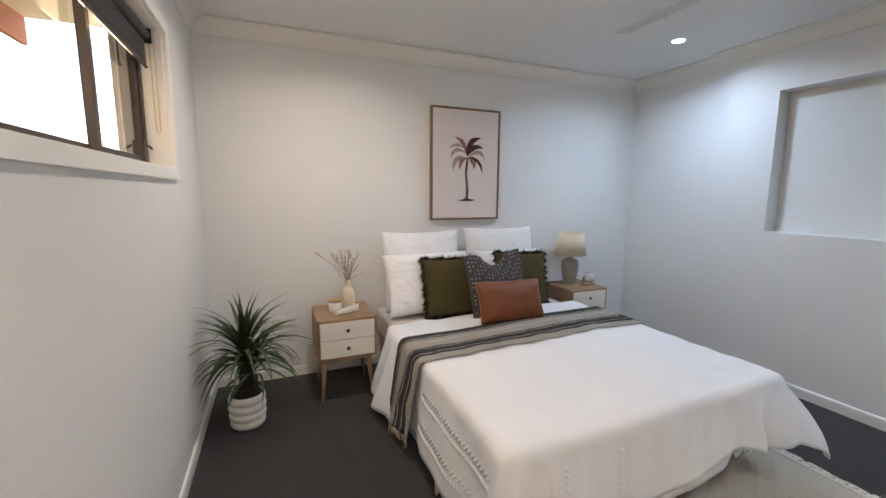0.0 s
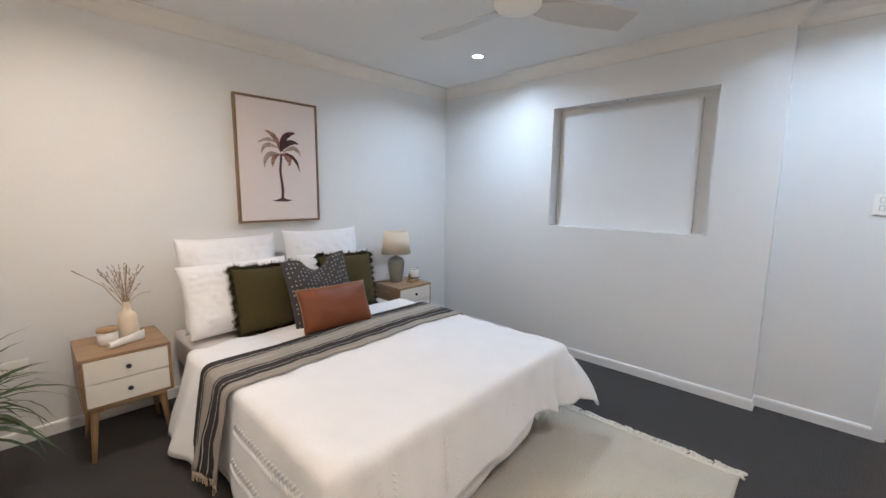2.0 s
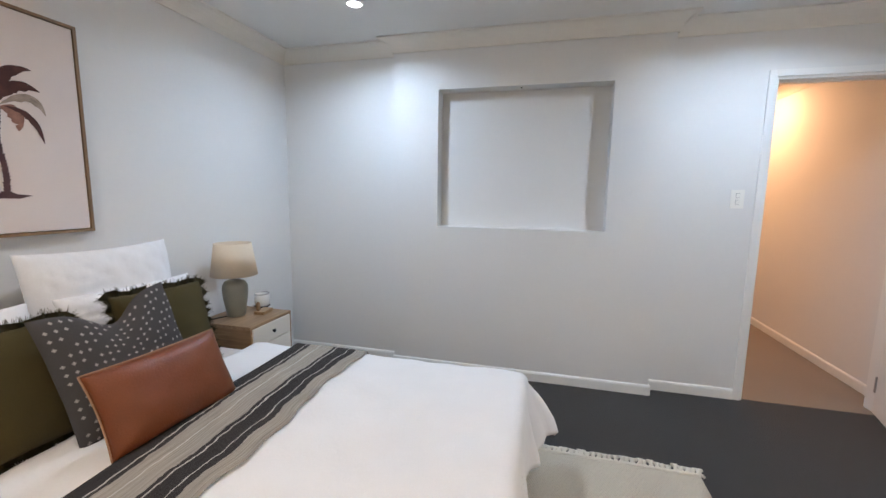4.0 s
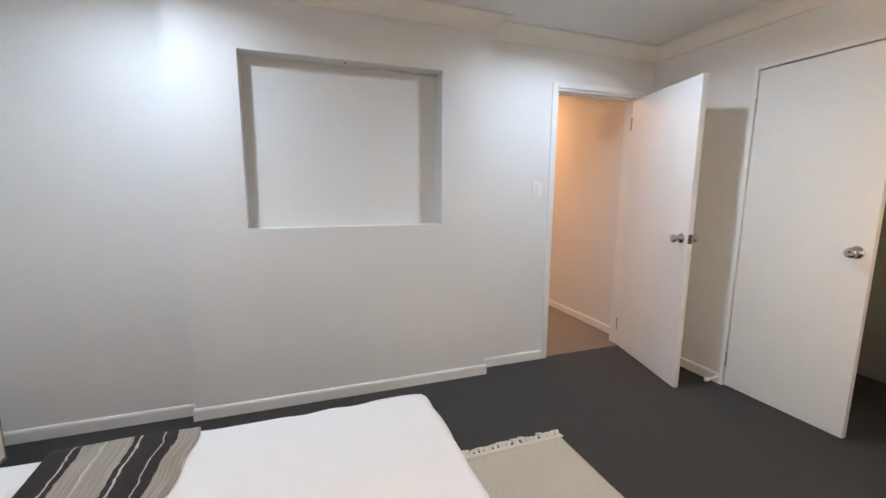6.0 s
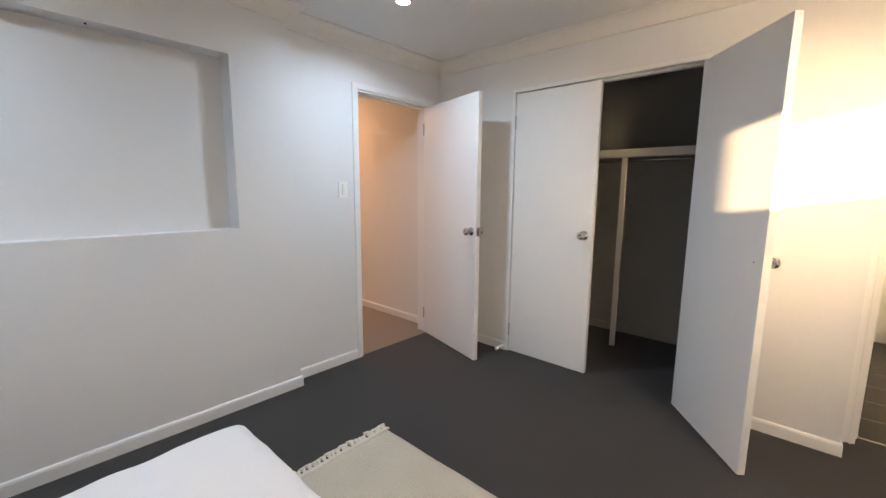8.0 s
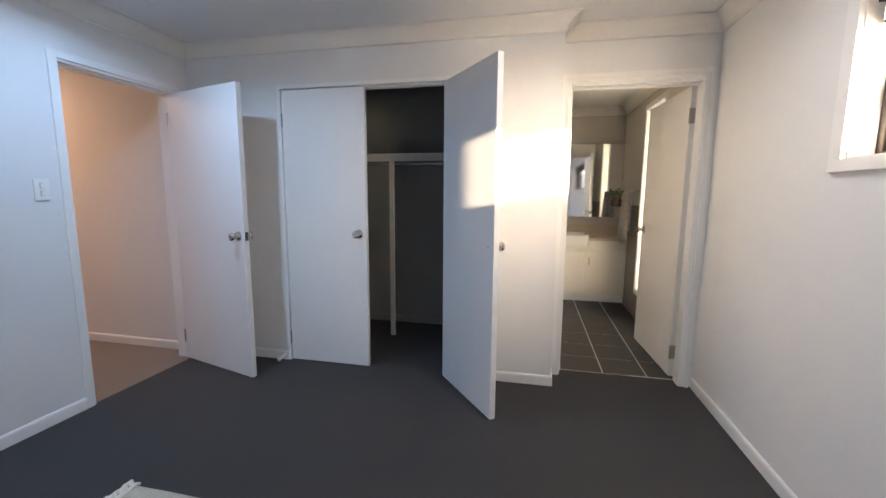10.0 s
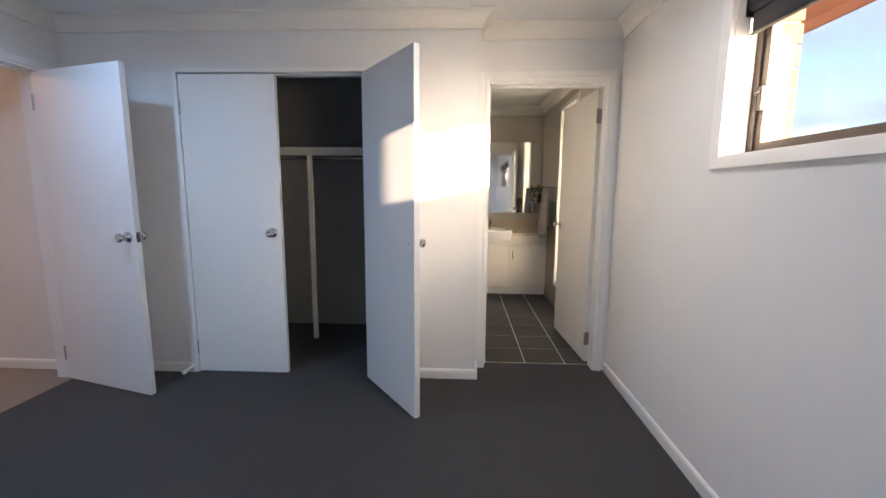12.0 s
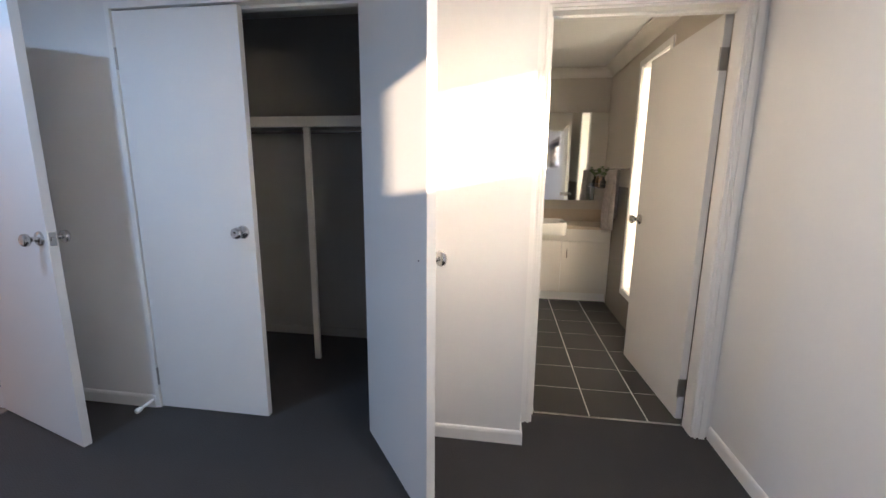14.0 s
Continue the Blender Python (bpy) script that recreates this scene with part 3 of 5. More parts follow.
door("door_1", (3.797, 0.149, 0), 164.6, 0.775, 2.022, (1, -1), "open white flush hallway door with a knob on each face", pin=-1)
door("door_2", (2.974, -0.0185, 0), 180, 0.645, 2.05, (-1,), "closed white flush wardrobe door", pin=-1)
d3 = door("door_3", (1.737, 0.018, 0), 127.6, 0.645, 2.045, (), "open white flush wardrobe door catching the sun", pin=1)
k = part("door_handle", lathe(bmesh.new(), KNOB, 28), CHROME, d3, "round satin chrome door knob", smooth=True)
k.matrix_local = pose(0.585, 0.0175, 1.015, -90, 0, 0)
part("screw_hole", tube(bmesh.new(), [(0.585, -0.0180, 1.015), (0.585, -0.0170, 1.015)], 0.004, 10), DARK, d3, "small dark drilled hole")
door("door_4", (0.1290, -0.336, 0), -86.6, 0.80, 2.035, (1, -1), "open white flush bathroom door", pin=1)
leaf5 = part("door_5", boxes(((6.735, -0.98, 0.005), (6.77, -0.12, 2.04)), bevel=0.002), DOOR, None, "closed white door at the end of the hall", **structure)
part("hinge", tube(bmesh.new(), [(6.73, -0.115, 0.14), (6.73, -0.115, 0.24)], 0.008, 8), DARK, leaf5, "dark hinge")
part("hinge", tube(bmesh.new(), [(6.73, -0.115, 1.75), (6.73, -0.115, 1.85)], 0.008, 8), DARK, leaf5, "dark hinge")
part("door_frame_hall_end", boxes(*frame_legs("y", -0.99, -0.10, 2.05, 6.73, -1, 0.05, 0.014), bevel=0.003), TRIM, None, "white painted door frame", **structure)

# ---- bedroom window ----
WY0, WY1, WZ0, WZ1 = 0.938, 3.46, 1.435, 2.06
bm = boxes(((-0.085, WY0, WZ0), (0, WY0 + 0.018, WZ1)), ((-0.085, WY1 - 0.018, WZ0), (0, WY1, WZ1)), ((-0.085, WY0, WZ1 - 0.018), (0, WY1, WZ1)), ((-0.085, WY0, WZ0), (0.0, WY1, WZ0 + 0.018)),
           ((0.0, WY0 - 0.05, WZ0 - 0.035), (0.018, WY1 + 0.05, WZ0 + 0.012)), ((0.0, WY0 - 0.05, WZ1 - 0.012), (0.018, WY1 + 0.05, WZ1 + 0.04)),
           ((0.0, WY0 - 0.05, WZ0 + 0.012), (0.018, WY0 + 0.012, WZ1 - 0.012)), ((0.0, WY1 - 0.012, WZ0 + 0.012), (0.018, WY1 + 0.05, WZ1 - 0.012)), bevel=0.002)
win = part("window_1", bm, TRIM, None, "wide high window with white timber reveal and dark sliding frames", **structure)
Y0, Y1, Z0, Z1 = WY0 + 0.012, WY1 - 0.012, WZ0 + 0.018, WZ1 - 0.018
part("window_frame", boxes(((-0.160, Y0, Z0), (-0.084, Y0 + 0.035, Z1)), ((-0.160, Y1 - 0.035, Z0), (-0.084, Y1, Z1)), ((-0.160, Y0 + 0.035, Z0), (-0.084, Y1 - 0.035, Z0 + 0.018)),
                           ((-0.160, Y0 + 0.035, Z1 - 0.03), (-0.084, Y1 - 0.035, Z1)), bevel=0.002), BRONZE, win, "dark bronze aluminium frame")
for a, b, x in ((Y0 + 0.036, 1.79, -0.106), (1.71, 2.975, -0.128), (2.90, Y1 - 0.036, -0.106)):
    z0, z1 = Z0 + 0.019, Z1 - 0.031
    sash = part("sash", boxes(((x - 0.012, a, z0), (x + 0.012, a + 0.032, z1)), ((x - 0.012, b - 0.032, z0), (x + 0.012, b, z1)), ((x - 0.012, a + 0.032, z0), (x + 0.012, b - 0.032, z0 + 0.024)),
                              ((x - 0.012, a + 0.032, z1 - 0.028), (x + 0.012, b - 0.032, z1)), bevel=0.002), BRONZE, win, "dark bronze sliding sash")
    pane = part("pane", boxes(((x - 0.002, a + 0.032, z0 + 0.024), (x + 0.002, b - 0.032, z1 - 0.028))), GLASS, sash, "clear glass pane")
    pane.visible_shadow = False
for y, z in ((Y0 + 0.055, 1.62), (Y1 - 0.048, 1.475)):
    bm = boxes(((-0.095, y - 0.012, z), (-0.082, y + 0.012, z + 0.09)), bevel=0.003)
    tube(bm, [(-0.082, y, z + 0.07), (-0.067, y, z + 0.065), (-0.057, y + (0.01 if y < 2 else -0.01), z + 0.055)], 0.005)
    part("window_latch", bm, BRONZE, win, "dark bronze sash latch")

win.location.x = XW

# roller blind, partly down
blind = thing("roller_blind", (-0.018, 2.199, 1.905), "dark charcoal fabric roller blind pulled partly down inside the window reveal", "blind")
bm = boxes(((0.0, -1.235, 0.0), (0.0025, 1.215, 0.105)))
for v in bm.verts:
    if v.co.z < 0.01:
        v.co.z += 0.010 if v.co.y < 0 else -0.024
part("blind_fabric", bm, BLINDCLOTH, blind, "charcoal blockout fabric")
part("roller_tube", tube(bmesh.new(), [(0.0, -1.235, 0.108), (0.0, 1.215, 0.108)], 0.024, 20), BLINDCLOTH, blind, "rolled fabric tube", smooth=True)
part("bottom_rail", tube(bmesh.new(), [(0.001, -1.237, 0.010), (0.001, 1.217, -0.024)], 0.007, 10), DARK, blind, "black bottom rail", smooth=True)
for y in (-1.2415, 1.2215):
    part("bracket", boxes(((-0.028, y - 0.003, 0.075), (0.028, y + 0.003, 0.136)), bevel=0.002), DARK, blind, "dark bracket")
pts = [(0.012, 1.236, 0.108)] + [(0.014, 1.236, 0.108 - 0.40 * i / 8) for i in range(1, 8)]
pts += [(0.015, 1.236, -0.29), (0.022, 1.235, -0.305), (0.030, 1.234, -0.29)] + [(0.031, 1.233, -0.29 + 0.40 * i / 8) for i in range(1, 9)]
part("pull_chain", tube(bmesh.new(), pts, 0.0022, 6), CREAMPIPE, blind, "pale bead pull chain")

# bathroom window behind the open door
bm = boxes(((-0.10, -1.87, 0.30), (0.03, -1.852, 2.18)), ((-0.10, -1.288, 0.30), (0.03, -1.27, 2.18)), ((-0.10, -1.87, 2.162), (0.03, -1.27, 2.18)), ((-0.10, -1.87, 0.30), (0.03, -1.27, 0.318)),
           ((0.03, -1.91, 0.26), (0.042, -1.86, 2.22)), ((0.03, -1.28, 0.26), (0.042, -1.23, 2.22)), ((0.03, -1.86, 2.17), (0.042, -1.28, 2.22)), ((0.03, -1.86, 0.26), (0.042, -1.28, 0.31)), bevel=0.002)
w2 = part("window_2", bm, TRIM, None, "tall narrow frosted bathroom window with white reveal", **structure)
part("window_frame", boxes(((-0.13, -1.852, 0.318), (-0.10, -1.82, 2.162)), ((-0.13, -1.32, 0.318), (-0.10, -1.288, 2.162)), ((-0.13, -1.82, 2.13), (-0.10, -1.32, 2.162)), ((-0.13, -1.82, 0.318), (-0.10, -1.32, 0.35))), TRIM, w2, "white frame")
p = part("pane", boxes(((-0.118, -1.82, 0.35), (-0.112, -1.32, 2.13))), FROST, w2, "frosted glass pane")

# ---- outside ----
part("ground", boxes(((-600, -600, -0.6), (600, 600, -0.45))), GRASS, None, "dry lawn", **structure)
part("eave", boxes(((-0.98, -3.3, 2.27), (-0.95, 4.8, 2.46)), bevel=0.003), TERRA, None, "terracotta painted fascia board", **structure)
part("soffit", boxes(((-0.95, -3.3, 2.44), (-0.25, 4.8, 2.46))), TRIM, None, "white eave soffit", **structure)
part("roof", boxes(((-1.0, -3.3, 2.52), (7.0, 4.8, 2.60))), TERRA, None, "flat edge of the roof", **structure)
random.seed(4)


def leaf_cloud(bm, c, r, n, size):
    for _ in range(n):
        d = Vector((random.gauss(0, 1), random.gauss(0, 1), random.gauss(0, 0.8)))
        d = d.normalized() * r * random.random() ** 0.4
        p = Vector(c) + d
        m = Matrix.Translation(p) @ Euler([random.uniform(0, 6.3) for _ in range(3)]).to_matrix().to_4x4()
        s = size * random.uniform(0.6, 1.3)
        vs = [bm.verts.new(m @ Vector(q)) for q in ((-s, 0, 0), (0, s * 0.45, s * 0.1), (s, 0, 0), (0, -s * 0.45, -s * 0.1))]
        bm.faces.new(vs)


for tx, ty, th in ((-14, 9, 3.4), (-17, 15, 4.2), (-15, 3.5, 2.6), (-22, -3, 2.8)):
    tree = thing("garden_tree", (tx, ty, -0.45), "leafy green garden tree standing on the lawn", "tree", "garden trees")
    bm = tube(bmesh.new(), [(0, 0, -0.1), (0.05, 0, th * 0.3), (0, 0.06, th * 0.6)], [0.14, 0.1, 0.05], 9)
    for k in range(5):
        a = k * 1.3
        tube(bm, [(0.02, 0.02, th * 0.45), (0.5 * math.cos(a), 0.5 * math.sin(a), th * 0.62), (0.9 * math.cos(a), 0.9 * math.sin(a), th * 0.78)], [0.05, 0.03, 0.012], 6)
    part("trunk", bm, STEM, tree)
    bm = bmesh.new()
    for k in range(9):
        a = k * 2.4
        leaf_cloud(bm, (0.75 * math.cos(a), 0.75 * math.sin(a), th * (0.62 + 0.05 * (k % 5))), 0.65, 260, 0.09)
    part("crown", bm, FOLIAGE, tree)

# ---- ceiling fittings ----
# The two fittings over the window side are unseen, added by symmetry.
for i, (x, y) in enumerate(DOWNLIGHTS):
    d = thing("downlight", (x, y, H), "small round recessed white LED downlight, lit", "ceiling light", "bedroom downlights")
    part("trim_ring", lathe(bmesh.new(), [(0.036, -0.002), (0.038, -0.005), (0.045, -0.006), (0.050, -0.003), (0.050, 0.0), (0.036, 0.0), (0.036, -0.002)], 36), TRIM, d, "white trim ring", smooth=True)
    part("diffuser", lathe(bmesh.new(), [(0, -0.0030), (0.0355, -0.0030), (0.0355, -0.0005), (0, -0.0005)], 36), LED, d, "glowing diffuser")
d = thing("downlight", (5.72, 0.45, H), "small round warm hallway downlight, lit", "ceiling light")
part("trim_ring", lathe(bmesh.new(), [(0.036, -0.002), (0.038, -0.005), (0.045, -0.006), (0.050, -0.003), (0.050, 0.0), (0.036, 0.0), (0.036, -0.002)], 36), TRIM, d, "white trim ring", smooth=True)
part("diffuser", lathe(bmesh.new(), [(0, -0.0030), (0.0355, -0.0030), (0.0355, -0.0005), (0, -0.0005)], 36), WARMLED, d, "glowing warm diffuser")

FAN = (1.975, 2.205, 2.083)
fan = thing("ceiling_fan", FAN, "white three-blade ceiling fan on a short stem, still", "ceiling fan")
part("canopy", lathe(bmesh.new(), [(0, 0.317), (0.065, 0.317), (0.065, 0.309), (0.045, 0.272), (0.016, 0.262), (0.016, 0.10), (0, 0.10)], 32), PLASTIC, fan, "white canopy and stem", smooth=True)
part("motor", lathe(bmesh.new(), [(0, -0.022), (0.05, -0.021), (0.082, -0.012), (0.092, 0.0), (0.092, 0.06), (0.08, 0.085), (0.04, 0.10), (0, 0.10)], 40), PLASTIC, fan, "white rounded motor housing", smooth=True)
for k in range(3):
    bm = bmesh.new()
    out = [(0.085, -0.035), (0.17, -0.058), (0.33, -0.065), (0.49, -0.066), (0.517, -0.058), (0.510, 0.0), (0.503, 0.058), (0.33, 0.062), (0.17, 0.055), (0.085, 0.035)]
    top = [bm.verts.new((a, b, 0.004)) for a, b in out]
    bot = [bm.verts.new((a, b, -0.004)) for a, b in out]
    bm.faces.new(top)
    bm.faces.new(bot[::-1])
    for i in range(len(out)):
        j = (i + 1) % len(out)
        bm.faces.new((top[j], top[i], bot[i], bot[j]))
    b = part("blade", bm, FANWHITE, fan, "flat white blade")
    b.matrix_local = pose(0, 0, 0.0, 0, 0, 89 + 120 * k) @ pose(0, 0, 0, -15, 0, 0)

# ---- wall plates ----
sw = thing("light_switch", (3.77, 1.041, 1.319), "white two-gang light switch plate on the wall beside the hallway door", "light switch")
part("plate", boxes(((-0.008, -0.037, -0.058), (0, 0.037, 0.058)), bevel=0.003), PLASTIC, sw)
for z in (0.022, -0.020):
    part("rocker_gap", boxes(((-0.0084, -0.0105, z - 0.0145), (-0.0079, 0.0105, z + 0.0145))), STEEL, sw, "thin grey gap round the rocker")
    part("rocker", boxes(((-0.013, -0.0085, z - 0.0125), (-0.0085, 0.0085, z + 0.0125)), bevel=0.002), PLASTIC, sw)
po = thing("power_point", (0.457, 4.25, 0.425), "white double power point low on the wall", "power point")
part("plate", boxes(((-0.058, -0.009, -0.036), (0.058, 0, 0.036)), bevel=0.003), PLASTIC, po)
for x in (-0.03, 0.03):
    part("rocker", boxes(((x - 0.006, -0.012, 0.012), (x + 0.006, -0.009, 0.026)), bevel=0.001), PLASTIC, po)
    bm = bmesh.new()
    for a, b in ((-0.007, 30), (0.007, -30)):
        box(bm, (-0.0012, -0.0096, -0.005), (0.0012, -0.009, 0.005), m=pose(x + a, 0, -0.006, 0, b, 0))
    box(bm, (x - 0.0012, -0.0096, -0.023), (x + 0.0012, -0.009, -0.013))
    part("socket", bm, DARK, po, "dark pin slots")
st = thing("door_stop", (3.02, 0.012, 0.045), "white door stop fixed to the skirting board beside the wardrobe", "door stop")
part("stem", tube(bmesh.new(), [(0, 0, 0), (0, 0.08, -0.004)], 0.008, 12), PLASTIC, st, smooth=True)
part("rubber_tip", tube(bmesh.new(), [(0, 0.08, -0.004), (0, 0.105, -0.005)], 0.014, 14), PLASTIC, st, smooth=True)
hk = thing("niche_hook", (3.72, 2.40, 2.049), "tiny dark screw in the head of the niche", "screw")
part("screw_head", tube(bmesh.new(), [(0, 0, -0.006), (0, 0, 0)], 0.005, 10), DARK, hk)

# ---- wardrobe fittings ----
sh = thing("wardrobe_shelf", (2.28, -0.90, 1.64), "white shelf with an upright post and hanging rail inside the wardrobe", "wardrobe shelf")
part("shelf_board", boxes(((-1.12, -0.23, 0.0), (1.12, 0.19, 0.018)), bevel=0.001), CREAM, sh, "white shelf board")
part("shelf_edge", boxes(((-1.12, 0.19, -0.045), (1.12, 0.21, 0.020)), bevel=0.002), CREAM, sh, "white front rail")
part("post", boxes(((0.085, 0.165, -1.64), (0.125, 0.19, -0.045)), bevel=0.002), CREAM, sh, "narrow white upright")
part("hanging_rail", tube(bmesh.new(), [(-1.12, 0.03, -0.06), (1.12, 0.03, -0.06)], 0.011, 14), CHROME, sh, "metal hanging rail", smooth=True)

# ---- picture over the bed ----
pic = thing("palm_picture", (1.921, 4.25, 1.130), "framed palm tree print on blush canvas hung above the bed", "picture")
PW, PH = 0.61, 0.885
part("picture_frame", boxes(((-PW / 2, -0.042, 0), (-PW / 2 + 0.012, -0.004, PH)), ((PW / 2 - 0.012, -0.042, 0), (PW / 2, -0.004, PH)), ((-PW / 2 + 0.012, -0.042, 0), (PW / 2 - 0.012, -0.004, 0.012)),
                            ((-PW / 2 + 0.012, -0.042, PH - 0.012), (PW / 2 - 0.012, -0.004, PH)), bevel=0.0012), FRAMEWOOD, pic, "thin oak float frame")
part("canvas", boxes(((-PW / 2 + 0.016, -0.037, 0.016), (PW / 2 - 0.016, -0.006, PH - 0.016)), bevel=0.001), CANVAS, pic, "blush canvas")
Y = -0.0376


def flat(bm, pts, y):
    bm.faces.new([bm.verts.new((x, y, z)) for x, z in pts])


def frond(bm, y, base, mid, tip, over, under, n=16):
    """A painted frond: a curved blade from base to tip through the pull of mid, over and under its rib in width, with ragged brushed edges."""
    pts = [Vector(((1 - q) ** 2 * base[0] + 2 * q * (1 - q) * mid[0] + q * q * tip[0], (1 - q) ** 2 * base[1] + 2 * q * (1 - q) * mid[1] + q * q * tip[1])) for q in [i / n for i in range(n + 1)]]
    up, low = [], []
    for i, p in enumerate(pts):
        t = (pts[min(i + 1, n)] - pts[max(i - 1, 0)]).normalized()
        nr = Vector((-t.y, t.x)) if t.x > 0 else Vector((t.y, -t.x))
        q = i / n
        w = (min(1, q / 0.35) ** 0.8) * (1 - max(0, (q - 0.45) / 0.55) ** 2.2) + 0.06
        up.append(p + nr * w * over * random.uniform(0.88, 1.08))
        low.append(p - nr * w * under * random.uniform(0.72, 1.15))
    for i in range(n):
        flat(bm, [low[i], low[i + 1], up[i + 1], up[i]], y)


random.seed(11)
FRONDS = [(INK2, (-0.007, 0.565), (-0.075, 0.625), (-0.158, 0.565), 0.012, 0.012), (INK3, (-0.002, 0.52), (-0.012, 0.635), (-0.105, 0.655), 0.017, 0.017),
          (INK2, (-0.004, 0.535), (-0.115, 0.598), (-0.136, 0.490), 0.014, 0.016), (INK2, (0.0, 0.495), (-0.120, 0.520), (-0.116, 0.392), 0.016, 0.018),
          (INK3, (0.004, 0.49), (-0.065, 0.485), (-0.056, 0.398), 0.016, 0.016), (INK4, (0.005, 0.51), (0.012, 0.660), (0.128, 0.656), 0.018, 0.024),
          (INK4, (0.010, 0.51), (0.055, 0.625), (0.150, 0.577), 0.016, 0.024), (INK2, (0.018, 0.505), (0.130, 0.595), (0.162, 0.486), 0.014, 0.018),
          (INK3, (0.015, 0.493), (0.080, 0.500), (0.066, 0.412), 0.024, 0.026), (INK4, (0.030, 0.500), (0.130, 0.500), (0.148, 0.372), 0.010, 0.014)]
for j, (mat, a, c, b, over, under) in enumerate(FRONDS):
    bm = bmesh.new()
    frond(bm, Y - 0.00015 * j, a, c, b, over, under)
    part("palm_frond", bm, mat, pic, "painted frond")
bm = bmesh.new()
for i in range(28):
    z0, z1 = 0.165 + i * 0.0120, 0.165 + (i + 1) * 0.0120
    w0 = 0.0125 + (0.004 if i == 0 else 0) - 0.00012 * i
    o = 0.004 + 0.006 * math.sin(i * 0.28) + random.uniform(-0.0012, 0.0012)
    flat(bm, [(o - w0 * random.uniform(0.85, 1.2), z1), (o - w0 * 0.72, z0), (o + w0 * 0.72, z0), (o + w0 * random.uniform(0.85, 1.2), z1)], Y - 0.0018)
flat(bm, [(-0.078, 0.157), (-0.03, 0.150), (0.045, 0.149), (0.088, 0.161), (0.040, 0.166), (0.016, 0.176), (-0.010, 0.174), (-0.035, 0.163)], Y - 0.0019)
part("palm_trunk", bm, INK, pic, "painted trunk and ground")

# ---- nightstands ----
def nightstand(at):
    n = thing("nightstand", at, "small oak nightstand with two cream drawers and splayed tapered legs", "nightstand", "nightstands")
    W, D, Z0, Z1 = 0.375, 0.38, 0.285, 0.55
    for name, lo, hi in (("top", (-W / 2, 0, Z1 - 0.018), (W / 2, D, Z1)), ("bottom_panel", (-W / 2, 0, Z0), (W / 2, D, Z0 + 0.015)),
                         ("side_panel", (-W / 2, 0.001, Z0 + 0.0152), (-W / 2 + 0.015, D, Z1 - 0.0182)), ("side_panel", (W / 2 - 0.015, 0.001, Z0 + 0.0152), (W / 2, D, Z1 - 0.0182)),
                         ("back_panel", (-W / 2 + 0.0152, D - 0.008, Z0 + 0.0152), (W / 2 - 0.0152, D, Z1 - 0.0182)), ("apron", (-W / 2 + 0.03, 0.02, Z0 - 0.022), (W / 2 - 0.03, 0.045, Z0 - 0.0002))):
        part(name, boxes((lo, hi), bevel=0.0015), OAKSIDE if name == "side_panel" else OAK, n)
    for z0, z1 in ((Z0 + 0.016, Z0 + 0.130), (Z0 + 0.134, Z1 - 0.0195)):
        d = part("drawer", boxes(((-W / 2 + 0.0165, -0.004, z0), (W / 2 - 0.0165, 0.30, z1)), bevel=0.002), CREAM, n, "cream drawer front")
        k = part("knob", lathe(bmesh.new(), [(0, 0), (0.006, 0), (0.006, 0.006), (0.011, 0.009), (0.012, 0.013), (0.009, 0.017), (0, 0.018)], 18), DARK, d, "small black knob", smooth=True)
        k.matrix_local = pose(0, -0.004, (z0 + z1) / 2, 90, 0, 0)
    for sx in (-1, 1):
        for sy, y in ((-1, 0.06), (1, D - 0.06)):
            part("leg", tube(bmesh.new(), [(sx * 0.165, y + sy * 0.020, 0), (sx * 0.140, y, Z0)], [0.0095, 0.019], 14), OAKLEG, n, "tapered oak leg", smooth=True)
    return n


n1 = nightstand((0.866, 3.735, 0))
n2 = copy_thing(n1, pose(2.895, 3.80, 0))
TOP = 0.55

# things on the nightstands
va = thing("vase", (0.915, 3.98, TOP), "blush ceramic bottle vase holding dried grasses on the nightstand", "vase")
VP = [(0, 0), (0.045, 0), (0.049, 0.005), (0.047, 0.06), (0.043, 0.112), (0.038, 0.127), (0.026, 0.140), (0.018, 0.148), (0.0165, 0.190), (0.020, 0.195), (0.020, 0.200), (0.016, 0.200), (0.013, 0.192), (0.013, 0.15), (0, 0.148)]
part("bottle", lathe(bmesh.new(), VP, 36), VASE, va, smooth=True)
gr = thing("dried_grass", (0.915, 3.98, TOP + 0.15), "bunch of dried grass stems and feathery heads in the vase", "dried flowers")
random.seed(21)
for i in range(26):
    a = random.uniform(0, 2 * math.pi)
    l = random.uniform(0.14, 0.27)
    sp = random.uniform(0.15, 0.75)
    bend = random.uniform(-0.03, 0.04)
    p = [(0.006 * math.cos(a), 0.006 * math.sin(a), 0)]
    for s in (0.35, 0.7, 1.0):
        rr = 0.006 + l * sp * 0.55 * s * s + bend * s
        p.append((rr * math.cos(a), rr * math.sin(a) * 0.8, l * s * (1 - 0.12 * s * sp)))
    bm = tube(bmesh.new(), p, [0.0014, 0.0012, 0.001, 0.0006], 5)
    q = Vector(p[-1])
    dq = (Vector(p[-1]) - Vector(p[-2])).normalized()
    for k in range(10):
        c = q - dq * 0.007 * k
        e = dq * 0.016 + Vector([random.uniform(-0.008, 0.008) for _ in range(3)])
        sd = Vector([random.uniform(-0.003, 0.003) for _ in range(3)])
        bm.faces.new([bm.verts.new(v) for v in (c, c + e * 0.5 + sd, c + e, c + e * 0.5 - sd)])
    part("stem", bm, TWIG, gr)
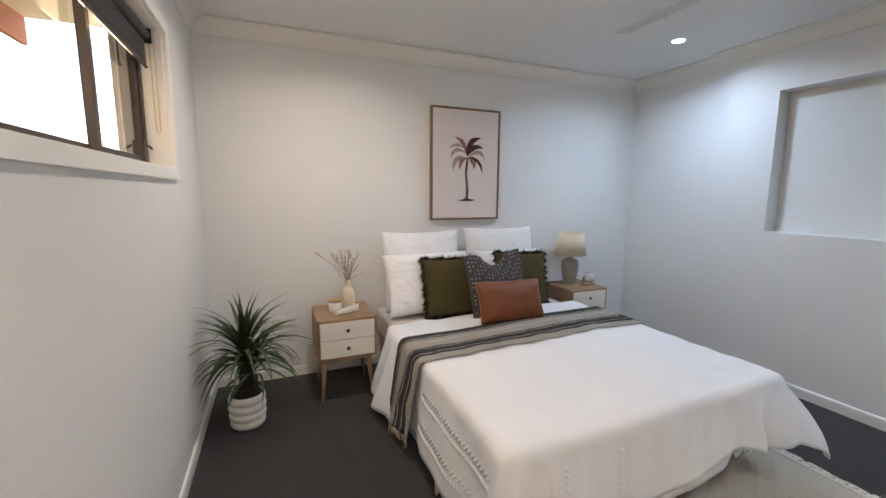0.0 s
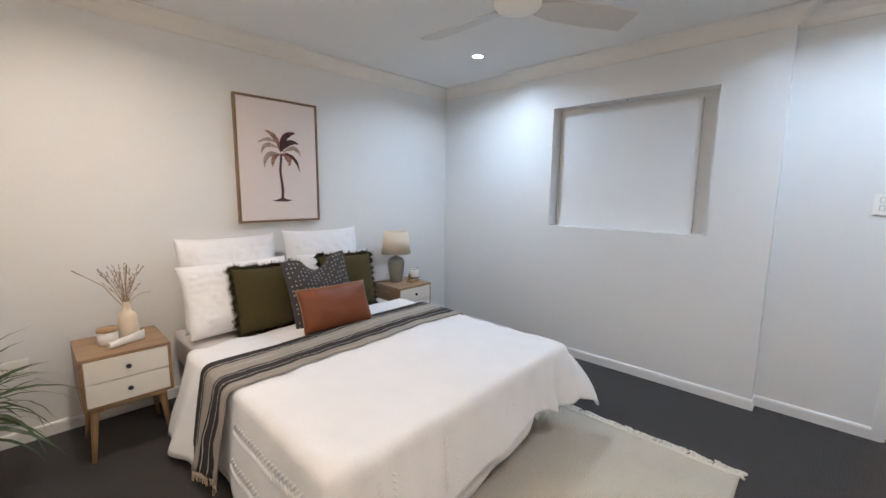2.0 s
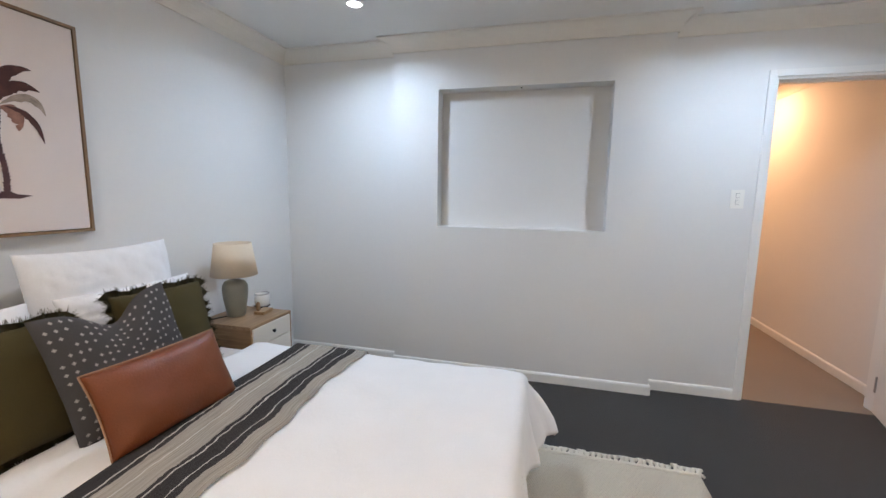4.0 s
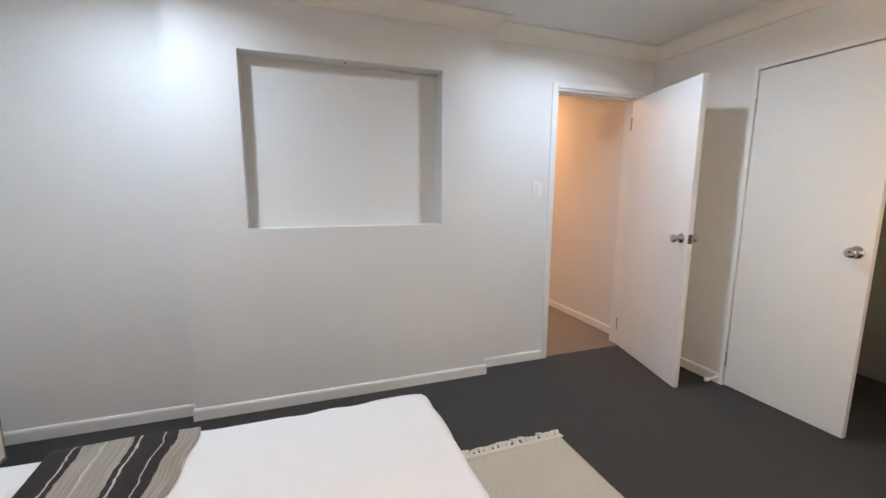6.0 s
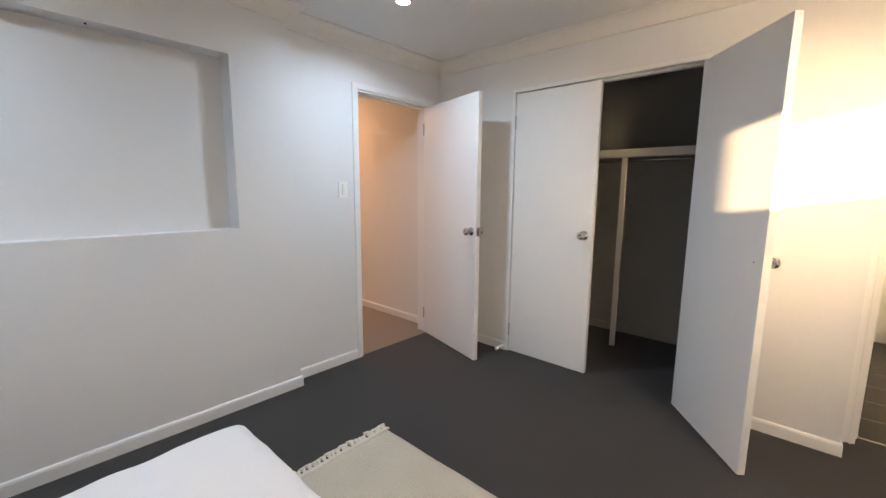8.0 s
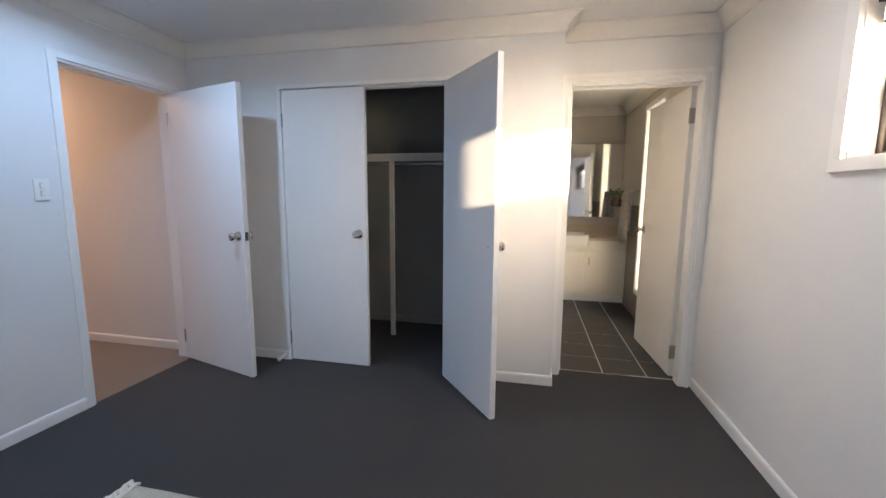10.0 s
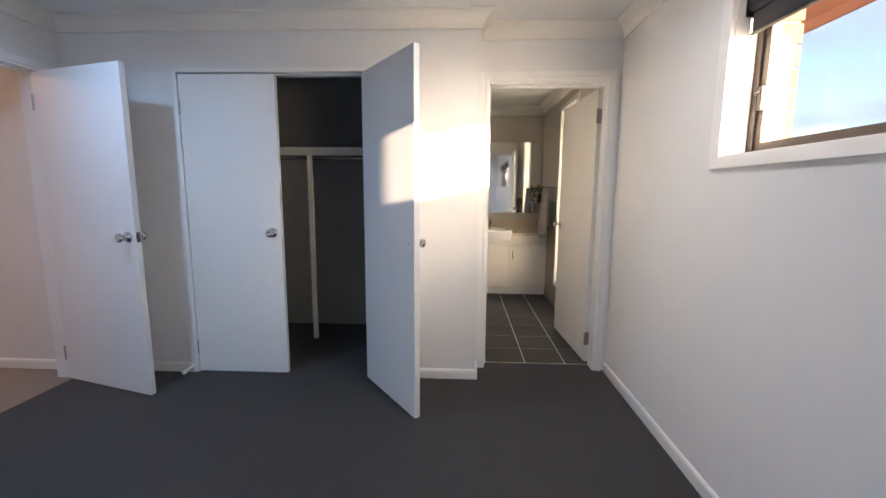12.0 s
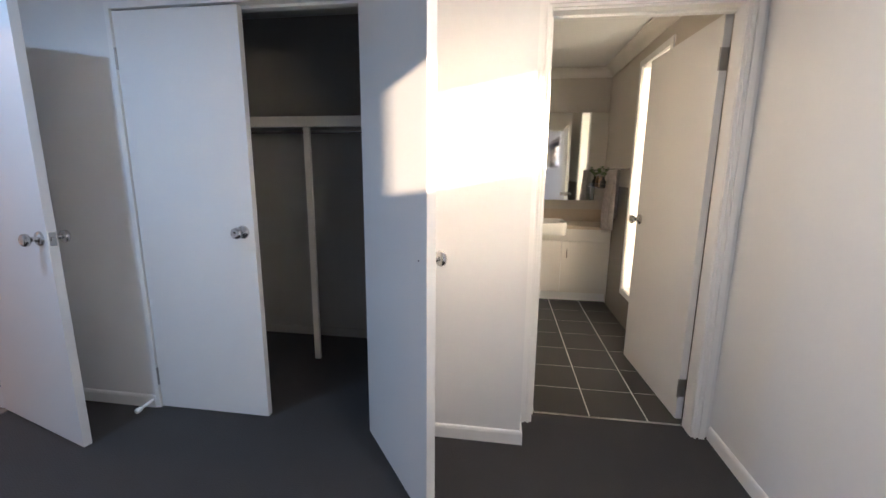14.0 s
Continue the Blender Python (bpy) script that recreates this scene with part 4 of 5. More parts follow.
part("stem", tube(bmesh.new(), [(0, 0, 0), (-0.05, 0, 0.08), (-0.09, 0, 0.15), (-0.15, 0.01, 0.20), (-0.205, 0.01, 0.245)], [0.002, 0.002, 0.0016, 0.0014, 0.0035], 6), TWIG, gr)
part("stem", tube(bmesh.new(), [(0, 0, 0), (0.03, 0, 0.06), (0.07, 0, 0.085), (0.115, 0, 0.085)], [0.0016, 0.0014, 0.0012, 0.001], 6), TWIG, gr)
cj = thing("candle_jar", (0.818, 3.93, TOP), "round cream candle jar with a pale wooden lid on the nightstand", "candle jar")
part("jar", lathe(bmesh.new(), [(0, 0), (0.040, 0), (0.045, 0.005), (0.045, 0.068), (0, 0.068)], 32), WHITECER, cj, smooth=True)
part("lid", lathe(bmesh.new(), [(0, 0.068), (0.047, 0.068), (0.048, 0.072), (0.047, 0.082), (0, 0.083)], 32), OAKLEG, cj, "pale wooden lid", smooth=True)
ct = thing("cream_tube", (0.885, 3.85, TOP + 0.018), "small white squeeze tube lying on the nightstand", "tube")
bm = bmesh.new()
rows = []
for i in range(9):
    s = i / 8
    x = -0.065 + 0.155 * s
    hy = 0.0175 * (1 - 0.88 * s ** 1.6)
    hz = 0.0175 + 0.010 * s
    rows.append([(x, hy * math.cos(2 * math.pi * k / 20), hz * math.sin(2 * math.pi * k / 20) - 0.0175 + hz) for k in range(21)])
surface(bm, rows)
o = part("tube_body", bm, PAPER, ct, "creased white tube", smooth=True)
o.matrix_local = pose(0, 0, 0, 0, 0, 22)
o = part("cap", tube(bmesh.new(), [(-0.085, 0, 0), (-0.065, 0, 0)], 0.016, 18), CREAM, ct)
o.matrix_local = pose(0, 0, 0, 0, 0, 22)

tl = thing("table_lamp", (2.885, 4.05, TOP), "unlit sage ceramic table lamp with cream linen shade on the nightstand", "table lamp")
part("lamp_base", lathe(bmesh.new(), [(0, 0), (0.046, 0), (0.050, 0.004), (0.057, 0.05), (0.067, 0.11), (0.071, 0.155), (0.069, 0.185), (0.056, 0.208), (0.034, 0.219), (0.018, 0.223), (0.016, 0.235), (0, 0.235)], 40), LAMPBODY, tl, "glazed sage ceramic base", smooth=True)
part("socket", tube(bmesh.new(), [(0, 0, 0.22), (0, 0, 0.30)], 0.012, 14), CREAM, tl)
part("shade", lathe(bmesh.new(), [(0.126, 0.248), (0.1245, 0.248), (0.0985, 0.435), (0.100, 0.4355), (0.1275, 0.2475), (0.126, 0.248)], 48), SHADE, tl, "cream linen shade", smooth=True)
part("cord", tube(bmesh.new(), [(-0.04, 0.03, 0.004), (-0.10, 0.06, 0.003), (-0.165, 0.10, 0.003), (-0.19, 0.13, -0.02)], 0.003, 6), DARK, tl, "dark cord")
tl.scale = (1.05, 1.05, 1.05)
cg = thing("candle_holder", (3.062, 4.00, TOP), "white ceramic candle cup on a metal stand on the nightstand", "candle holder")
part("cup", lathe(bmesh.new(), [(0, 0.024), (0.040, 0.024), (0.0455, 0.030), (0.0465, 0.104), (0.0435, 0.104), (0.042, 0.040), (0, 0.038)], 36), WHITECER, cg, smooth=True)
part("rim_band", lathe(bmesh.new(), [(0.0467, 0.100), (0.0472, 0.102), (0.0470, 0.106), (0.0433, 0.106), (0.0430, 0.102)], 36), STEEL, cg, "grey metal rim", smooth=True)
part("stand", lathe(bmesh.new(), [(0.020, 0), (0.036, 0), (0.038, 0.004), (0.030, 0.010), (0.030, 0.016), (0.049, 0.020), (0.050, 0.024), (0.020, 0.0235), (0.020, 0)], 36), DARK, cg, "small dark metal stand", smooth=True)
for a in (20, 140, 260):
    bm = tube(bmesh.new(), [(0.047, 0, 0.021), (0.056, 0, 0.022), (0.058, 0, 0.032)], 0.003, 8)
    o = part("lug", bm, CHROME, cg, "small bright lug")
    o.matrix_local = pose(0, 0, 0, 0, 0, a)
bk = part("wooden_block", boxes(((-0.055, -0.032, 0), (0.055, 0.032, 0.020)), bevel=0.002), OAKLEG, None, "small pale wooden block on the nightstand", category="block")
bk.matrix_world = pose(2.985, 3.93, TOP, 0, 0, 8)
wc = part("wooden_figure", lathe(bmesh.new(), [(0, 0), (0.011, 0), (0.013, 0.02), (0.012, 0.045), (0.007, 0.055), (0, 0.056)], 16), OAK, None, "small turned brown wooden ornament beside the lamp", category="ornament", smooth=True)
wc.matrix_world = pose(2.955, 3.945, TOP + 0.020)

# ---- potted plant ----
pl = thing("potted_yucca", (0.272, 3.675, 0), "spiky green yucca in a white ribbed pot on the carpet", "pot plant")
prof = [(0, 0), (0.075, 0)]
for k in range(4):
    z = 0.006 + k * 0.047
    r = (0.092, 0.097, 0.099, 0.097)[k]
    prof += [(r - 0.011, z), (r - 0.002, z + 0.008), (r + 0.003, z + 0.0235), (r - 0.002, z + 0.039)]
prof += [(0.092, 0.196), (0.085, 0.197), (0.084, 0.175), (0, 0.172)]
part("pot", lathe(bmesh.new(), prof, 48), POT, pl, "white ribbed pot", smooth=True)
part("soil", lathe(bmesh.new(), [(0, 0.240), (0.035, 0.236), (0.060, 0.222), (0.078, 0.200), (0.0838, 0.180), (0.0838, 0.170), (0, 0.170)], 32), SOIL, pl, "dark potting soil", smooth=True)
bm = tube(bmesh.new(), [(0, 0, 0.16), (0.006, 0, 0.27), (0.0, 0.004, 0.41)], [0.044, 0.042, 0.030], 14)
tube(bm, [(0.03, -0.02, 0.16), (0.045, -0.03, 0.24), (0.05, -0.035, 0.31)], [0.022, 0.02, 0.016], 12)
part("stem", bm, STEM, pl, "dark fibrous stem", smooth=True)
random.seed(5)


def leaf_mesh(length, width, droop):
    bm = bmesh.new()
    rows = []
    n = 7
    for i in range(n + 1):
        s = i / n
        a = droop * s ** 1.5
        x = length * s * math.cos(a * 0.62)
        z = -length * s * math.sin(a * 0.62)
        w = width * (0.55 + 1.5 * s * (1 - s)) * (1 - s ** 3)
        rows.append([(x, -w, z + w * 0.35), (x, 0, z), (x, w, z + w * 0.35)])
    surface(bm, rows)
    me = bpy.data.meshes.new("leaf")
    bm.to_mesh(me)
    bm.free()
    me.materials.append(LEAF)
    me.shade_smooth()
    return me


kinds = [leaf_mesh(0.34, 0.016, 0.35), leaf_mesh(0.42, 0.016, 0.9), leaf_mesh(0.43, 0.0155, 1.35), leaf_mesh(0.40, 0.0145, 1.5)]
for i in range(112):
    t = i / 111
    second = i % 5 == 4
    el = 88 - 60 * t ** 0.8 + random.uniform(-7, 7)
    kind = kinds[min(3, int(t * 3.2 + random.uniform(0, 0.8)))]
    lf = new("leaf", kind)
    lf.parent = pl
    az = i * 137.5 + random.uniform(-10, 10)
    base = (0.035, -0.025, 0.36 - 0.05 * t) if second else (0.0, 0.0, 0.445 - 0.09 * t)
    s = random.uniform(0.8, 1.05) * (0.75 if second else 1)
    # leaves that would meet a wall are shorter
    wx = base[0] + 0.232 + 0.40 * s * math.cos(radians(az)) * math.cos(radians(max(el - 10, 0)))
    if wx < 0.03:
        s *= 0.68 if wx < -0.02 else 0.8
    lf.matrix_local = pose(*base, 0, 0, az) @ pose(0, 0, 0, 0, -el, 0) @ pose(0, 0, 0, random.uniform(-25, 25), 0, 0) @ Matrix.Diagonal((s, s, s, 1))


# ---- bed ----
def crown(x):
    """The bedding is plumper on the far half of the bed."""
    return 0.015 * min(1.0, max(0.0, (x - 1.45) / 0.6))


def drape(bm, x0, x1, y0, y1, top, left, right, foot, step=0.03, r=0.045, flare=0.08, wave=0.012, freq=14.0, seed=1.0, ruck=0.0, floor=0.015, corner=0.22, pool=0.8, tucks=()):
    """Cloth lying on a flat top and falling over the sides (left, right) and the end y0 (foot, a number or a function of x)."""
    nx = max(8, int((x1 - x0 + left + right) / step))
    fmax = foot if not callable(foot) else max(foot(x0), foot(x1))
    ny = max(6, int((y1 - y0 + fmax) / step))
    rows, uvs = [], []
    for i in range(nx + 1):
        u = x0 - left + (x1 - x0 + left + right) * i / nx
        fl = foot(min(max(u, x0), x1)) if callable(foot) else foot
        row, uvr = [], []
        for j in range(ny + 1):
            v = y0 - fl + (y1 - y0 + fl) * j / ny
            ox = x0 - u if u < x0 else (u - x1 if u > x1 else 0.0)
            sx = -1 if u < x0 else 1
            oy = max(0.0, y0 - v)
            d = math.hypot(ox, oy)
            bx, by = min(max(u, x0), x1), max(v, y0)
            w = noise.noise(Vector((u * 2.3, v * 2.3, seed))) * 0.006 + ruck * noise.noise(Vector((u * 7, v * 7, seed + 5))) + crown(u)
            if d < 1e-9:
                row.append((u, v, top + w))
            else:
                if d < r * math.pi / 2:
                    out, drop = r * math.sin(d / r), r * (1 - math.cos(d / r))
                else:
                    out, drop = r, r + d - r * math.pi / 2
                s = by * 1.0 if ox > oy else bx
                hang = max(0.0, drop - r)
                out += flare * hang + wave * hang / 0.3 * (math.sin(freq * s + seed) + 0.5 * math.sin(2.3 * freq * s + 2 * seed)) + 0.9 * ruck * noise.noise(Vector((s * 9, drop * 5, seed)))
                if oy > 0 and ox <= 0:
                    out += sum(k * min(1.0, hang / 0.2) * math.exp(-((bx - c) / g) ** 2) for c, g, k in tucks)
                if ox > 0 and oy > 0 and sx > 0 and corner > 0 and d > 0.24:
                    drop = min(drop, r + 0.24 - r * math.pi / 2 + (0.62 + 0.42 * oy / (ox + oy)) * (d - 0.24))
                    hang = max(0.0, drop - r)
                if ox > 0 and oy > 0:
                    th = math.atan2(oy, ox)
                    out += (corner * 0.26 * (1 - math.exp(-hang / 0.16)) if sx > 0 else 0.2 * hang) * math.sin(2 * th)
                    if sx > 0:
                        out += sum(k * min(1.0, hang / 0.2) * math.exp(-((x1 - c) / g) ** 2) for c, g, k in tucks) * math.sin(th) ** 2
                lim = top - floor
                if drop > lim:
                    out, drop = out + pool * (drop - lim), lim
                row.append((bx + sx * out * ox / d, by - out * oy / d, top - drop + w))
            uvr.append((u, v - y0))
        rows.append(row)
        uvs.append(uvr)
    return surface(bm, rows, uvs)


BX0, BX1, BY0, BY1, BTOP = 1.165, 2.615, 2.285, 4.21, 0.468
bed = thing("bed", ((BX0 + BX1) / 2, 3.2, 0), "queen bed with mattress and shade-darkened base, made up against the wall", "bed")


def on(ob_parent, bm, name, mat, label="", smooth=True, **k):
    o = part(name, bm, mat, ob_parent, label, smooth, **k)
    if ob_parent:
        o.matrix_parent_inverse = Matrix.Translation(-ob_parent.location)
        o.matrix_basis = Matrix.Identity(4)
    return o


# Set-back base and legs are coloured dark to stand in for the shade underneath.
on(bed, boxes(((BX0 + 0.12, BY0 + 0.16, 0.10), (BX1 - 0.12, BY1, 0.26)), bevel=0.02), "bed_base", DARK, "base block coloured dark for the shade under the bed", False)
for x in (BX0 + 0.17, BX1 - 0.17):
    for y in (BY0 + 0.22, BY1 - 0.12):
        on(bed, tube(bmesh.new(), [(x, y, 0), (x, y, 0.10)], 0.025, 12), "leg", DARK, "", False)
on(bed, boxes(((BX0, BY0, 0.26), (BX1, BY1, BTOP)), bevel=0.045), "mattress", MATTRESS, "mattress in a grey-pink fitted sheet")

val = on(None, drape(bmesh.new(), BX0 + 0.005, BX1 - 0.02, BY0 + 0.015, 3.2, BTOP + 0.006, 0.43, 0.25, lambda x: 0.47 - 0.30 * max(0.0, (x - 1.62) / 0.95) ** 1.7 + (0.05 if 2.33 < x < 2.50 else 0), flare=0.07, wave=0.016, freq=8, seed=3.0, ruck=0.012, corner=-0.1, pool=0.05), "sheet", SHEET,
         "white top sheet hanging at the foot of the bed", category="sheet")
duv = on(None, drape(bmesh.new(), BX0 - 0.012, BX1 + 0.004, 3.18, 3.70, BTOP + 0.020, 0.455, 0.30, 0.0, step=0.022, flare=0.30, wave=0.02, freq=11, seed=7.0, ruck=0.010), "duvet", SHEET,
         "white cotton duvet folded back across the bed", category="duvet")
cov = on(None, drape(bmesh.new(), BX0 - 0.006, BX1 + 0.004, BY0 - 0.004, 3.24, BTOP + 0.032, 0.425, 0.295, lambda x: 0.44 - 0.19 * max(0, (x - 1.25) / 1.4) + 0.08 * math.exp(-((x - 2.54) / 0.15) ** 2), step=0.022, flare=0.13, wave=0.012, freq=9,
                     seed=2.0, ruck=0.009, corner=0.52, pool=0.5, tucks=((2.61, 0.07, 0.045), (2.485, 0.03, -0.045), (2.415, 0.045, 0.05), (2.28, 0.05, -0.02))), "coverlet", COVER, "cream-white tufted cotton coverlet draped over the bed", category="coverlet")
for o in (duv, cov, val):
    md = o.modifiers.new("thickness", "SOLIDIFY")
    md.thickness, md.offset = 0.006, -1

# tufted bands on the coverlet's hanging sides
bm = bmesh.new()
random.seed(8)


def tuft(bm, p, d, l, w, h, nrm):
    d, nrm = Vector(d).normalized(), Vector(nrm)
    s = d.cross(nrm).normalized()
    p = Vector(p)
    base = [p + d * l * math.cos(a) + s * w * math.sin(a) for a in [2 * math.pi * k / 8 for k in range(8)]]
    b = [bm.verts.new(q) for q in base]
    m = [bm.verts.new(p + (q - p) * 0.7 + nrm * h * 0.8) for q in base]
    t = bm.verts.new(p + nrm * h)
    for k in range(8):
        bm.faces.new((b[k], b[(k + 1) % 8], m[(k + 1) % 8], m[k]))
        bm.faces.new((m[k], m[(k + 1) % 8], t))


for row_, z in enumerate((0.372, 0.336, 0.222, 0.186)):
    y = BY0 + 0.03
    hang = BTOP + 0.032 - z - 0.045
    while y < 2.98:
        x = BX0 - 0.006 - 0.045 - 0.13 * hang - 0.012 * hang / 0.3 * (math.sin(9 * y + 2) + 0.5 * math.sin(20.7 * y + 4)) - 0.001
        tuft(bm, (x, y, z), (0, 0.7, 0.9 if row_ % 2 else -0.9), 0.022, 0.0065, 0.006, (-1, 0, 0.1))
        y += 0.026
for x0_, sg in ((1.30, 1), (1.36, -1), (1.62, 1), (1.68, -1), (2.02, 1), (2.08, -1), (2.38, 1), (2.44, -1)):
    z = 0.40
    while z > 0.20:
        hang = BTOP + 0.032 - z - 0.045
        y = BY0 - 0.004 - 0.045 - 0.13 * hang - 0.012 * hang / 0.3 * (math.sin(9 * x0_ + 2) + 0.5 * math.sin(20.7 * x0_ + 4)) + 0.0005
        tuft(bm, (x0_, y, z), (0.8 * sg, 0, 0.6), 0.018, 0.0055, 0.0022, (0, -1, 0.1))
        z -= 0.024
on(cov, bm, "tufting", COVER, "raised cotton tufts", kind="stuff")

# striped throw
bm = bmesh.new()
nx = 110
rows, uvs = [], []
L, R_ = 0.43, 0.34
tx0, tx1, ttop = BX0 - 0.020, BX1 + 0.012, BTOP + 0.042
for i in range(nx + 1):
    u = tx0 - L + (tx1 - tx0 + L + R_) * i / nx
    c = min(max((u - tx0) / (tx1 - tx0), 0), 1)
    ya = 3.035 + 0.012 * math.sin(u * 9) + 0.02 * c + 0.006 * math.sin(u * 31)
    yb = 3.375 + 0.075 * c + 0.008 * math.sin(u * 7)
    row, uvr = [], []
    for j in range(17):
        s = j / 16
        v = ya + (yb - ya) * s
        ox = tx0 - u if u < tx0 else (u - tx1 if u > tx1 else 0)
        sx = -1 if u < tx0 else 1
        r = 0.05
        w = 0.004 * noise.noise(Vector((u * 4, v * 9, 9))) + crown(u)
        if ox <= 0:
            row.append((u, v, ttop + w))
        else:
            if ox < r * math.pi / 2:
                out, drop = r * math.sin(ox / r), r * (1 - math.cos(ox / r))
            else:
                out, drop = r, r + ox - r * math.pi / 2
            hang = max(0, drop - r)
            out += 0.235 * hang + 0.018 * hang / 0.3 * (math.sin(26 * v) + 0.4 * math.sin(61 * v))
            vv = v - 0.05 * hang
            row.append(((tx0 - out) if sx < 0 else (tx1 + out), vv, ttop - drop + w))
        uvr.append((u, 0.44 * s))
    rows.append(row)
    uvs.append(uvr)
thr = on(None, surface(bm, rows, uvs), "throw", THROW, "striped beige and charcoal woven throw laid across the bed", category="throw")
md = thr.modifiers.new("thickness", "SOLIDIFY")
md.thickness, md.offset = 0.006, 0
bm = bmesh.new()
for row in (rows[0], rows[-1]):
    for j in range(48):
        a = j / 47 * 16
        k = min(15, int(a))
        p = Vector(row[k]).lerp(Vector(row[k + 1]), a - k)
        q = p + Vector((random.uniform(-0.006, 0.006), random.uniform(-0.006, 0.006), -0.045))
        tube(bm, [p, p.lerp(q, 0.5) + Vector((random.uniform(-0.003, 0.003), random.uniform(-0.003, 0.003), 0)), q], 0.0018, 4)
on(thr, bm, "fringe", CREAMPIPE, "short beige fringe", kind="stuff")


# ---- pillows and cushions ----
def cushion_point(u, v, side, w, h, t, pinch, chop, seed, wrinkle=0.0):
    x = w / 2 * u * (1 - pinch * (1 - v * v))
    z = h / 2 * v * (1 - pinch * (1 - u * u))
    k = max(0.0, (1 - u ** 4) * (1 - v ** 4)) ** 0.5
    y = side * t * k * (0.80 + 0.20 * (1 - u * u) * (1 - v * v))
    y += 0.10 * t * k * noise.noise(Vector((u * 2.2, v * 2.2 + side, seed)))
    edge = max(abs(u), abs(v))
    if wrinkle:
        y += wrinkle * (abs(noise.noise(Vector((u * 3.1 + 0.8 * v, v * 5.5, seed + side)))) ** 0.7 - 0.3) * min(1, 4 * (1 - edge)) + 0.4 * wrinkle * noise.noise(Vector((u * 12, v * 9, seed)))
    y += side * 0.06 * t * math.sin(9 * (u - v) * (1 if u * v > 0 else -1) + seed) * k * edge ** 3
    if chop:
        g = math.exp(-(u / 0.38) ** 2) * max(0, (v + 0.3) / 1.3) ** 1.5
        z -= chop * g
        y *= 1 - 0.35 * g
    return (x, -y, z)


def cushion(name, w, h, t, mat, m, label, category, pinch=0.05, chop=0.0, seed=1.0, n=26, group="", wrinkle=0.0):
    bm = bmesh.new()
    for side in (1, -1):
        grid = []
        for i in range(n + 1):
            u = math.sin(math.pi / 2 * (2 * i / n - 1)) * 0.5 + (2 * i / n - 1) * 0.5
            grid.append([(cushion_point(u, math.sin(math.pi / 2 * (2 * j / n - 1)) * 0.5 + (2 * j / n - 1) * 0.5, side, w, h, t, pinch, chop, seed, wrinkle)) for j in range(n + 1)])
        if side < 0:
            grid = grid[::-1]
        uv = [[(p[0], p[2]) for p in r] for r in grid]
        surface(bm, grid, uv)
    bmesh.ops.remove_doubles(bm, verts=bm.verts, dist=0.0008)
    root = thing(name, (0, 0, 0), label, category, group)
    root.matrix_world = m
    part("cover", bm, mat, root, "", True)
    return root


def rim(w, h, pinch, chop, off, count):
    """Points round a cushion's edge, pushed out by off, with the outward way."""
    out = []
    for i in range(count):
        s = 4 * i / count
        k, f = int(s), 2 * (s - int(s)) - 1
        u, v = ((f, 1), (1, -f), (-f, -1), (-1, f))[k]
        x, _, z = cushion_point(u, v, 1, w, h, 0, pinch, chop, 0)
        out.append((Vector((x, 0, z)), Vector((u if abs(u) == 1 else 0.25 * u, 0, v if abs(v) == 1 else 0.25 * v)).normalized()))
    return out


def ruffle(root, w, h, pinch, mat, seed):
    """A gathered strip round the edge whose outer side is frayed into threads."""
    random.seed(seed)
    bm = bmesh.new()
    pts = rim(w, h, pinch, 0, 0, 420)
    rings = []
    for i, (p, d) in enumerate(pts):
        a = 0.012 * math.sin(i * 0.50 + 0.8 * math.sin(i * 0.13)) + random.uniform(-0.002, 0.002)
        l = 0.021 + 0.005 * math.sin(i * 0.23)
        tang = Vector((-d.z, 0, d.x))
        rings.append([bm.verts.new(p - d * 0.008), bm.verts.new(p + d * l * 0.5 + Vector((0, a * 0.6, 0)) + tang * a * 0.3), bm.verts.new(p + d * l + Vector((0, a * 1.2, 0)) + tang * random.uniform(-0.003, 0.003))])
    for i in range(len(rings)):
        a, b = rings[i], rings[(i + 1) % len(rings)]
        for k in range(2):
            bm.faces.new((a[k], b[k], b[k + 1], a[k + 1]))
    bmesh.ops.solidify(bm, geom=list(bm.faces), thickness=0.0015)
    part("ruffle", bm, mat, root, "gathered ruffled edge", True)
    bm = bmesh.new()
    for i, (p, d) in enumerate(pts):
        for k in range(2):
            a = 0.012 * math.sin(i * 0.50 + 0.8 * math.sin(i * 0.13))
            l = 0.018 + 0.005 * math.sin(i * 0.23)
            tang = Vector((-d.z, 0, d.x))
            q = p + d * l + Vector((0, a * 1.2, 0)) + tang * random.uniform(-0.002, 0.002)
            e = q + d * random.uniform(0.008, 0.026) + tang * random.uniform(-0.010, 0.010) + Vector((0, random.uniform(-0.006, 0.006), -random.uniform(0, 0.006)))
            sd = tang * 0.0011
            bm.faces.new([bm.verts.new(v) for v in (q - sd, q + sd, e + sd * 0.5, e - sd * 0.5)])
    part("frayed_threads", bm, mat, root, "loose frayed threads", kind="stuff")


BEDZ = BTOP + 0.028
cushion("euro_pillow", 0.63, 0.60, 0.085, SHEET, pose(1.505, 4.085, 0.50 + 0.262, -11, 0, 0.5), "large square white pillow standing against the wall", "pillow", 0.055, seed=1, group="large white pillows", n=44, wrinkle=0.011)
cushion("euro_pillow", 0.63, 0.60, 0.085, SHEET, pose(2.190, 4.090, 0.50 + 0.272, -10, 0, -1), "large square white pillow standing against the wall", "pillow", 0.055, seed=4, group="large white pillows", n=44, wrinkle=0.011)
cushion("white_pillow", 0.68, 0.45, 0.085, SHEET, pose(1.500, 3.915, 0.50 + 0.198, -24, 0, 2), "plump white cotton pillow leaning on the larger one", "pillow", 0.045, seed=9, group="white pillows", n=44, wrinkle=0.011)
